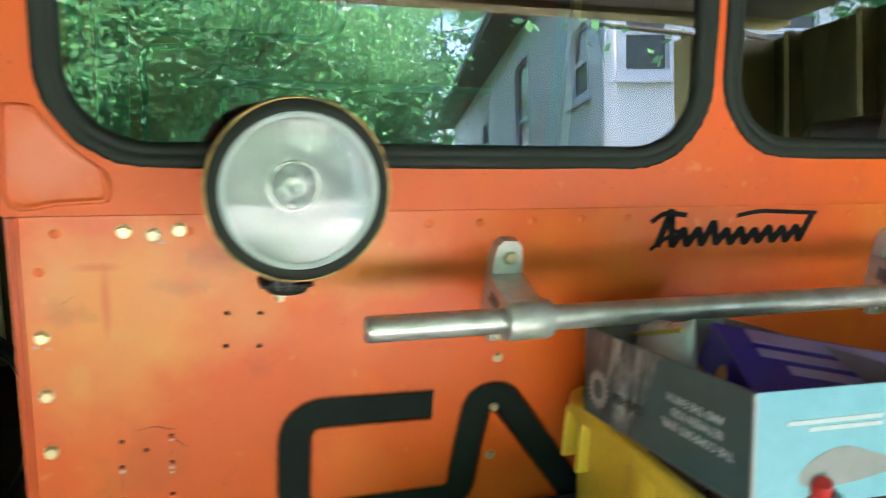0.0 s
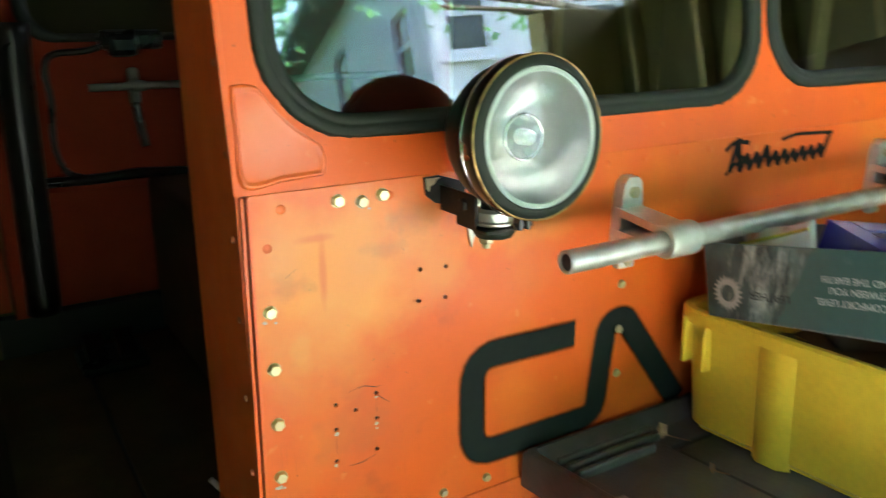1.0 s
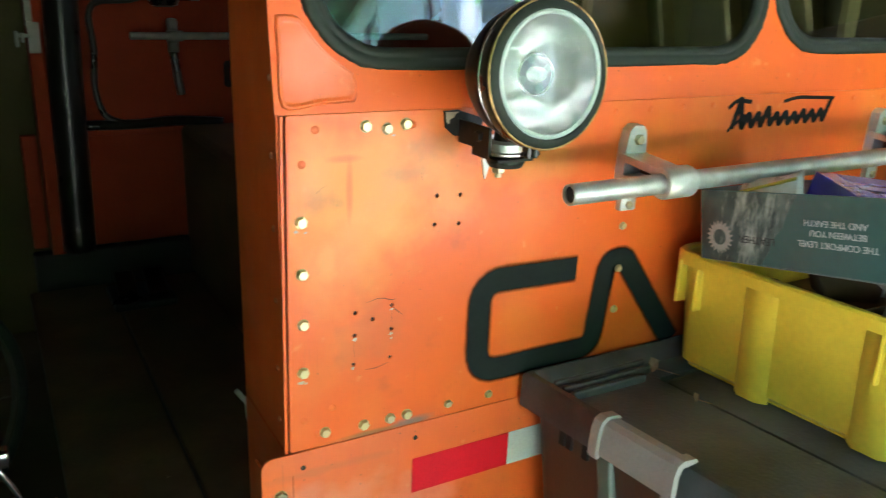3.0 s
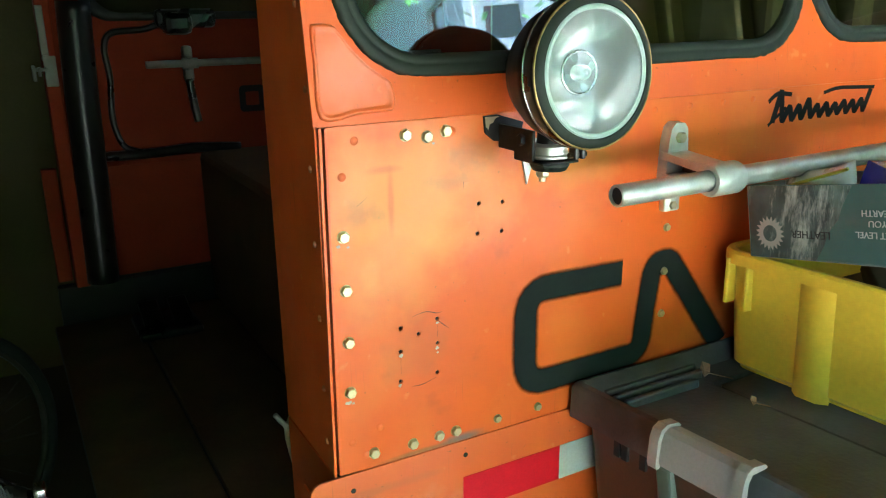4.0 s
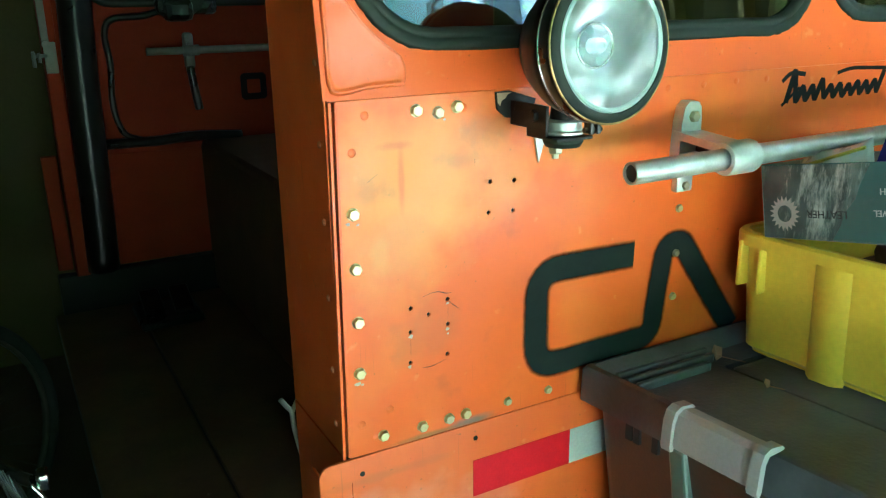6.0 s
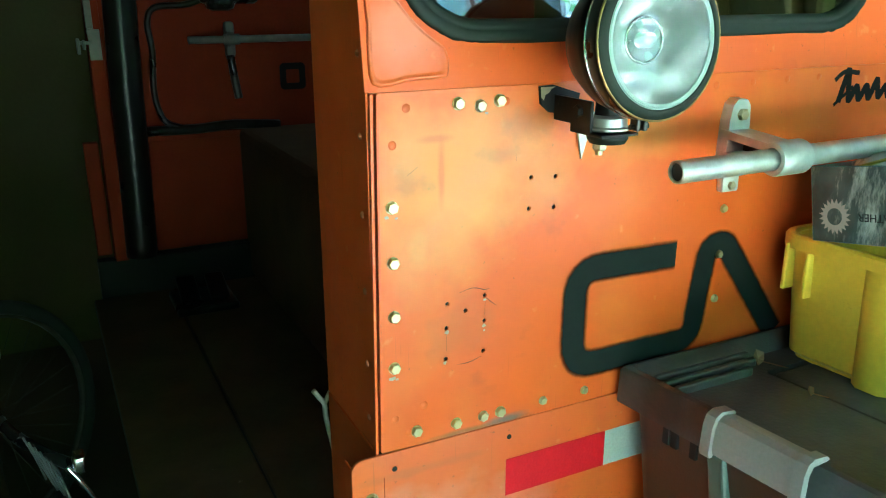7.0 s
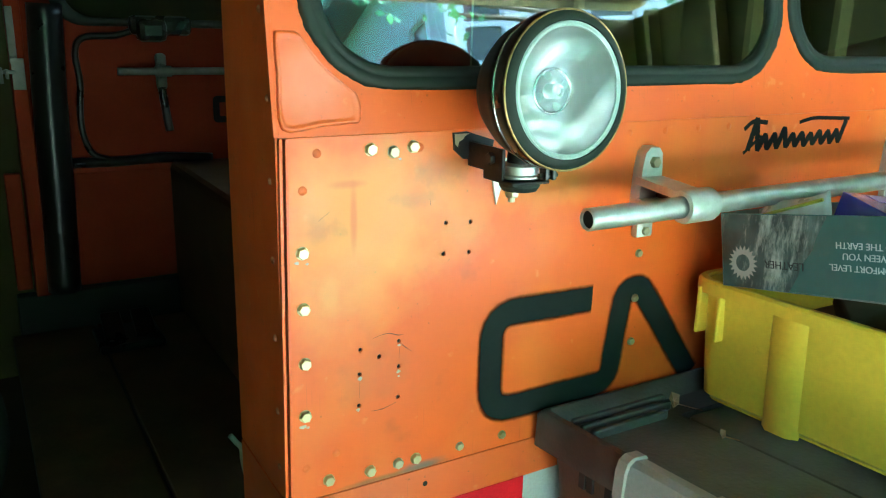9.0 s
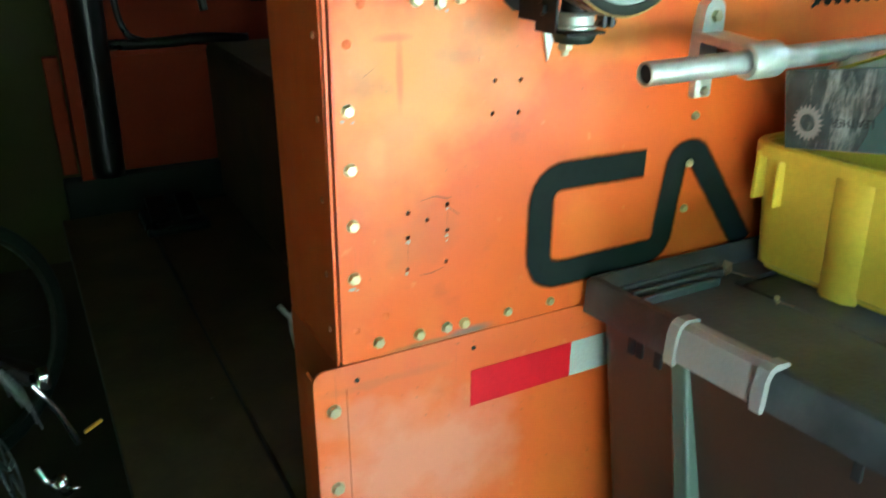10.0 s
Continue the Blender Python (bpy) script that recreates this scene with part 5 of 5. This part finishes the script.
# dry leaf scraps on the lid
for x, y, s in ((0.506, -0.058, 0.9), (0.497, -0.150, 0.5)):
    bm = bmesh.new()
    base = Vector((x, y, 0.9333))
    vs = [bm.verts.new(base + Vector(v) * s) for v in ((0, 0, 0), (0.014, 0.002, 0.003), (0.022, 0.010, 0.012), (0.012, 0.018, 0.016), (0.002, 0.012, 0.010), (0.009, 0.009, 0.004))]
    for a, b in ((0, 1), (1, 2), (2, 3), (3, 4), (4, 0)):
        bm.faces.new((vs[a], vs[b], vs[5]))
    r = bmesh.ops.extrude_face_region(bm, geom=bm.faces[:])
    bmesh.ops.translate(bm, vec=(0, 0, 0.0012), verts=[g for g in r["geom"] if isinstance(g, bmesh.types.BMVert)])
    tube(bm, [base + Vector((0.012, 0.004, 0.003)) * s, base + Vector((0.02, -0.012, 0.003)) * s, base + Vector((0.034, -0.026, 0.0)) * s], 0.0008, 5)
    tagged(part("dry_leaf", bm, LEAF_DRY), "small curled brown dry leaf on the tote lid", "leaf", "dry leaves")


# ---- bicycle beside the car ----
bike = thing("bicycle", (-0.40, 0.95, 0), "dark old bicycle parked in the shadow beside the car", "bicycle")


def bike_wheel(cx, cy, yaw):
    m = Matrix.Translation((cx, cy, 0.340)) @ Matrix.Rotation(radians(yaw), 4, "Z") @ Matrix.Rotation(radians(86), 4, "Y")
    bm = bmesh.new()
    ring = [(0.315 + 0.019 * math.cos(a), 0.019 * math.sin(a)) for a in [2 * math.pi * k / 10 for k in range(11)]]
    lathe(bm, ring, m, 48)
    w = part("wheel", bm, TYRE, bike, smooth=True)
    bm = bmesh.new()
    lathe(bm, [(0.296, -0.010), (0.288, -0.008), (0.288, 0.008), (0.296, 0.010), (0.296, -0.010)], m, 48)
    part("rim", bm, BIKE_RIM, w, smooth=True)
    bm = bmesh.new()
    for k in range(28):
        a = 2 * math.pi * k / 28
        s = 0.025 if k % 2 else -0.025
        rod(bm, m @ Vector((0.018 * math.cos(a + 0.6), 0.018 * math.sin(a + 0.6), s)), m @ Vector((0.288 * math.cos(a), 0.288 * math.sin(a), 0)), 0.0008, 4)
    part("spokes", bm, BIKE_RIM, w)


bike_wheel(-0.58, 0.55, 0)
bike_wheel(-0.535, 1.42, -48)
bm = bmesh.new()
for a, b, r in (((-0.535, 1.42, 0.34), (-0.52, 1.30, 0.66), 0.012), ((-0.52, 1.30, 0.66), (-0.545, 1.22, 0.84), 0.016), ((-0.53, 1.26, 0.74), (-0.56, 0.82, 0.80), 0.014),
                ((-0.525, 1.28, 0.70), (-0.57, 0.92, 0.30), 0.015), ((-0.56, 0.82, 0.86), (-0.57, 0.92, 0.30), 0.014), ((-0.57, 0.92, 0.30), (-0.58, 0.55, 0.34), 0.010), ((-0.56, 0.82, 0.80), (-0.58, 0.55, 0.34), 0.009)):
    rod(bm, a, b, r, 12)
part("frame", bm, BIKE_PAINT, bike, smooth=True)
bm = bmesh.new()
tube(bm, [(-0.72, 1.16, 0.83), (-0.62, 1.20, 0.86), (-0.545, 1.22, 0.86), (-0.50, 1.10, 0.85), (-0.49, 0.80, 0.80), (-0.44, 0.62, 0.74), (-0.36, 0.53, 0.70), (-0.335, 0.515, 0.70)], 0.010, 10)
part("handlebar", bm, BLACK, bike, smooth=True)
bm = bmesh.new()
tube(bm, [(-0.353, 0.503, 0.702), (-0.338, 0.500, 0.675), (-0.322, 0.50, 0.640), (-0.312, 0.50, 0.605), (-0.304, 0.50, 0.575)], 0.0055, 8)
box(bm, -0.345, -0.325, 0.50, 0.53, 0.685, 0.715, 0.004)
part("brake_lever", bm, CHROME, bike, "bright brake lever", smooth=True)
bm = bmesh.new()
box(bm, -0.294, -0.262, 0.497, 0.503, 0.598, 0.604, 0.001, Matrix.Translation((-0.278, 0.500, 0.601)) @ Matrix.Rotation(radians(-28), 4, "Y") @ Matrix.Translation((0.278, -0.500, -0.601)))
part("reflector_strip", bm, ORANGE_PLASTIC, bike, "amber strip")
bm = bmesh.new()
tube(bm, [(-0.372, 0.50, 0.55), (-0.362, 0.49, 0.53), (-0.352, 0.49, 0.505)], 0.006, 6)
rod(bm, (-0.345, 0.49, 0.525), (-0.335, 0.50, 0.49), 0.012, 10)
rod(bm, (-0.34, 0.49, 0.505), (-0.315, 0.48, 0.503), 0.003, 6)
part("brake_caliper", bm, CHROME, bike, smooth=True)
rd = random.Random(3)
for k in range(7):
    bm = bmesh.new()
    x, z = -0.405 + 0.012 * k * 0.5, 0.77 - 0.012 * k
    tube(bm, [(x, 0.50 + 0.004 * k, z), (x + 0.012, 0.50, z - 0.04), (x + 0.018 + rd.uniform(0, 0.01), 0.51, z - 0.085)], 0.0016, 6)
    part("brake_cable", bm, BIKE_CABLE, bike, "glinting brake cable", smooth=True)
bm = bmesh.new()
cog = Matrix.Translation((-0.412, 0.52, 0.545)) @ Matrix.Rotation(radians(78), 4, "Y")
lathe(bm, [(0.052, -0.0015), (0.058, -0.0015), (0.058, 0.0015), (0.052, 0.0015), (0.052, -0.0015)], cog, 36)
for k in range(36):
    box(bm, 0.057, 0.062, -0.0022, 0.0022, -0.001, 0.001, 0, cog @ Matrix.Rotation(2 * math.pi * k / 36, 4, "Z"))
for k in range(5):
    box(bm, 0.010, 0.053, -0.005, 0.005, -0.001, 0.001, 0, cog @ Matrix.Rotation(2 * math.pi * k / 5, 4, "Z"))
part("chainring", bm, BIKE_CABLE, bike, "toothed steel chainring")
bm = bmesh.new()
box(bm, -0.605, -0.515, 0.70, 0.94, 0.885, 0.925, 0.02)
rod(bm, (-0.56, 0.82, 0.84), (-0.56, 0.82, 0.90), 0.011, 10)
part("saddle", bm, BLACK, bike, smooth=True)

# ---- outside, behind the viewer ----
bm = bmesh.new()
bmesh.ops.create_grid(bm, x_segments=40, y_segments=40, size=300)
for v in bm.verts:
    d = max(0.0, -v.co.y - 4)
    v.co.z = -0.13 - min(d * 0.06, 1.4)
tagged(part("ground", bm, GRASS), "shaded lawn and drive outside the garage", "ground", kind="structure")


def ground_z(y):
    return -0.13 - min(max(0.0, -y - 4) * 0.06, 1.4)


def tree(x, y, h, seed, spread=2.6, leaf=LEAF, low_=0.22, size=1.0, reach=()):
    """Tapered trunk, forked limbs and a ragged crown of single leaves in clumps."""
    rd = random.Random(seed)
    z0 = ground_z(y) - 0.3
    t = thing("tree", (x, y, z0), "leafy green broadleaf tree outside the garage", "tree", "trees")
    bm = bmesh.new()
    base, top = Vector((x, y, z0)), Vector((x + rd.uniform(-.4, .4), y + rd.uniform(-.4, .4), z0 + h * 0.75))
    rod(bm, base, top, 0.16, 10, 0.05)
    tips = []
    for k in range(17):
        p = base.lerp(top, rd.uniform(low_, 0.98))
        a = rd.uniform(0, 2 * math.pi)
        q = p + Vector((math.cos(a), math.sin(a), rd.uniform(-0.1, 0.55))) * rd.uniform(0.5, 1.0) * spread
        rod(bm, p, q, 0.05, 6, 0.012)
        tips += [q, p.lerp(q, 0.6)]
    for q in reach:
        q = Vector(q)
        p = base.lerp(top, 0.55)
        tube(bm, [p, p.lerp(q, 0.5) + Vector((0, 0, 0.25)), q], 0.022, 6)
    part("trunk", bm, BARK, t, smooth=True)
    verts, faces = [], []
    for q in tips:
        for c in range(8):
            cc = q + Vector((rd.gauss(0, .5), rd.gauss(0, .5), rd.gauss(0, .38))) * spread * 0.45
            for k in range(130):
                p = cc + Vector((rd.gauss(0, .28), rd.gauss(0, .28), rd.gauss(0, .2)))
                u = Vector((rd.uniform(-1, 1), rd.uniform(-1, 1), rd.uniform(-.5, .5))).normalized()
                w = u.orthogonal().normalized()
                w.rotate(Matrix.Rotation(rd.uniform(0, 6.28), 3, u))
                s = rd.uniform(0.028, 0.066) * size
                i = len(verts)
                verts += [p - u * s, p + w * s * 0.55, p + u * s, p - w * s * 0.55]
                faces.append((i, i + 1, i + 2, i + 3))
    for q in reach:
        for k in range(15):
            p = Vector(q) + Vector((rd.gauss(0, .16), rd.gauss(0, .16), rd.gauss(-0.03, .09)))
            u = Vector((rd.uniform(-1, 1), rd.uniform(-1, 1), rd.uniform(-1.2, 0))).normalized()
            w = u.orthogonal().normalized()
            w.rotate(Matrix.Rotation(rd.uniform(0, 6.28), 3, u))
            s = rd.uniform(0.05, 0.085)
            i = len(verts)
            verts += [p - u * s, p + w * s * 0.5, p + u * s, p - w * s * 0.5]
            faces.append((i, i + 1, i + 2, i + 3))
    me = bpy.data.meshes.new("crown")
    me.from_pydata([tuple(v) for v in verts], [], faces)
    me.materials.append(leaf)
    attach(new("crown", me), t)


for x, y, h, sd, sp, lf in ((-3.0, -10.2, 7.5, 1, 2.2, LEAF), (-1.0, -11.0, 8.0, 2, 2.3, LEAF_LIGHT), (0.9, -10.6, 7.4, 3, 2.2, LEAF), (2.4, -12.6, 7.2, 10, 1.6, LEAF),
                            (0.4, -15, 10, 4, 3.0, LEAF_LIGHT), (3.2, -17.5, 9, 5, 2.0, LEAF_LIGHT), (-3.6, -15, 10, 6, 3.0, LEAF), (-6.0, -12, 8, 8, 2.6, LEAF), (6.5, -27, 15, 9, 3.0, LEAF),
                            (2.0, -19, 14, 11, 3.8, LEAF_LIGHT), (-2.5, -20, 14, 12, 3.8, LEAF), (4.2, -24, 14, 13, 3.0, LEAF_LIGHT)):
    tree(x, y, h, sd, sp, lf, 0.22)
for x, y, h, sd in ((16, -47, 26, 21), (24, -50, 27, 22), (32, -52, 27, 23)):
    tree(x, y, h, sd, 6.5, LEAF_LIGHT, 0.25, 2.4)
# young tree beside the bay, its twigs hang across the opening
tree(7.2, -4.0, 5.6, 31, 1.0, LEAF, 0.6, 1.0, ((3.50, -5.35, 3.00), (3.10, -5.30, 3.12), (4.30, -5.2, 2.90), (2.9, -5.6, 3.30)))



# white house: a long side wall runs away from the garage, its end wall faces it
HOUSE = Matrix.Translation((0.45, 0, 0)) @ Matrix.Rotation(radians(-1.4), 4, "Z") @ Matrix.Translation((5.98, -9.66, 0)) @ Matrix(((0.964, 0.267, 0, 0), (0.267, -0.964, 0, 0), (0, 0, 1, 0), (0, 0, 0, 1)))
house = thing("house", HOUSE @ Vector((2.5, 8, ground_z(-12))), "white painted house with deep grey eaves and dark windows", "house")
HG, EAVE = ground_z(-12) - 0.3, 6.0


def house_box(name, x0, x1, y0, y1, z0, z1, mat, parent, label="", bevel=0.0):
    """A block in the house's own axes: x along the end wall, y along the side wall, away from the garage."""
    bm = bmesh.new()
    box(bm, x0, x1, y0, y1, z0, z1, bevel, HOUSE)
    return part(name, bm, mat, parent, label)


SIDE_WINDOWS = ((1.0, 2.2, 3.40, 4.60), (6.5, 8.3, 2.4, 5.2), (14.0, 15.2, 3.3, 4.6))
END_WINDOWS = ((0.24, 0.98, 3.50, 4.75), (2.4, 3.3, 3.50, 4.75))
ALONG = HOUSE @ Matrix(((0, 1, 0, 0), (1, 0, 0, 0), (0, 0, 1, 0), (0, 0, 0, 1)))
plate("side_wall", [[(0, HG), (27, HG), (27, EAVE), (0, EAVE)]] + [[(a, c), (b, c), (b, d), (a, d)] for a, b, c, d in SIDE_WINDOWS], 0.0, 0.16, SIDING, house, m=ALONG)
plate("end_wall", [[(0.161, HG), (6, HG), (6, EAVE), (0.161, EAVE)]] + [[(a, c), (b, c), (b, d), (a, d)] for a, b, c, d in END_WINDOWS], 0.0, 0.16, SIDING, house, m=HOUSE)
house_box("far_wall", 5.84, 6.0, 0.161, 27, HG, EAVE, SIDING, house)
house_box("rear_wall", 0.161, 5.839, 26.84, 27, HG, EAVE, SIDING, house)
house_box("corner_board", -0.03, 0.11, -0.03, -0.001, HG, EAVE, SIDING, house)
house_box("corner_board", -0.03, -0.001, 0.0, 0.11, HG, EAVE, SIDING, house)
house_box("soffit", -0.85, 6.6, -0.5, 27.5, EAVE, EAVE + 0.03, ROOFING, house, "grey boarded soffit")
house_box("fascia", -0.88, -0.851, -0.5, 27.5, EAVE - 0.04, EAVE + 0.18, ROOFING, house)
house_box("gutter", -0.98, -0.881, -0.5, 27.5, EAVE + 0.06, EAVE + 0.17, SIDING, house, "white gutter", 0.02)
bm = bmesh.new()
prism = [bm.verts.new(HOUSE @ Vector((x, y, z))) for y in (-0.5, 27.5) for x, z in ((-0.85, EAVE + 0.03), (6.6, EAVE + 0.03), (2.9, EAVE + 0.75))]
for q in ((0, 1, 2), (3, 5, 4), (0, 2, 5, 3), (2, 1, 4, 5), (1, 0, 3, 4)):
    bm.faces.new([prism[k] for k in q])
part("roof", bm, ROOFING, house)


def house_window(a, b, c, d, m):
    """Frame, two sashes and a sill in an opening from a to b and c to d."""
    win = plate("window", [[(a - 0.09, c - 0.09), (b + 0.09, c - 0.09), (b + 0.09, d + 0.12), (a - 0.09, d + 0.12)], [(a + 0.03, c + 0.03), (b - 0.03, c + 0.03), (b - 0.03, d - 0.03), (a + 0.03, d - 0.03)]],
                -0.035, 0.030, SIDING, house, m=m)
    mid = (c + d) / 2
    for z0, z1 in ((c + 0.03, mid), (mid, d - 0.03)):
        plate("sash", [[(a + 0.03, z0), (b - 0.03, z0), (b - 0.03, z1), (a + 0.03, z1)], [(a + 0.07, z0 + 0.04), (b - 0.07, z0 + 0.04), (b - 0.07, z1 - 0.04), (a + 0.07, z1 - 0.04)]], 0.02, 0.03, SIDING, win, m=m)
        plate("pane", [[(a + 0.05, z0 + 0.02), (b - 0.05, z0 + 0.02), (b - 0.05, z1 - 0.02), (a + 0.05, z1 - 0.02)]], 0.055, 0.006, PANE_DARK, win, m=m)
    bm = bmesh.new()
    box(bm, a - 0.14, b + 0.14, -0.13, -0.036, c - 0.15, c - 0.091, 0.01, m)
    part("sill", bm, SIDING, win)


for w in SIDE_WINDOWS:
    house_window(*w, ALONG)
for w in END_WINDOWS:
    house_window(*w, HOUSE)
bm = bmesh.new()
tube(bm, [HOUSE @ Vector(v) for v in ((-0.06, 0.5, 5.6), (-0.10, 0.42, 4.8), (-0.05, 0.30, 4.1), (-0.06, -0.06, 3.5), (-0.05, -0.05, 2.2))], 0.018, 6)
part("service_cable", bm, SIDING, house, "white drooping service cable", smooth=True)
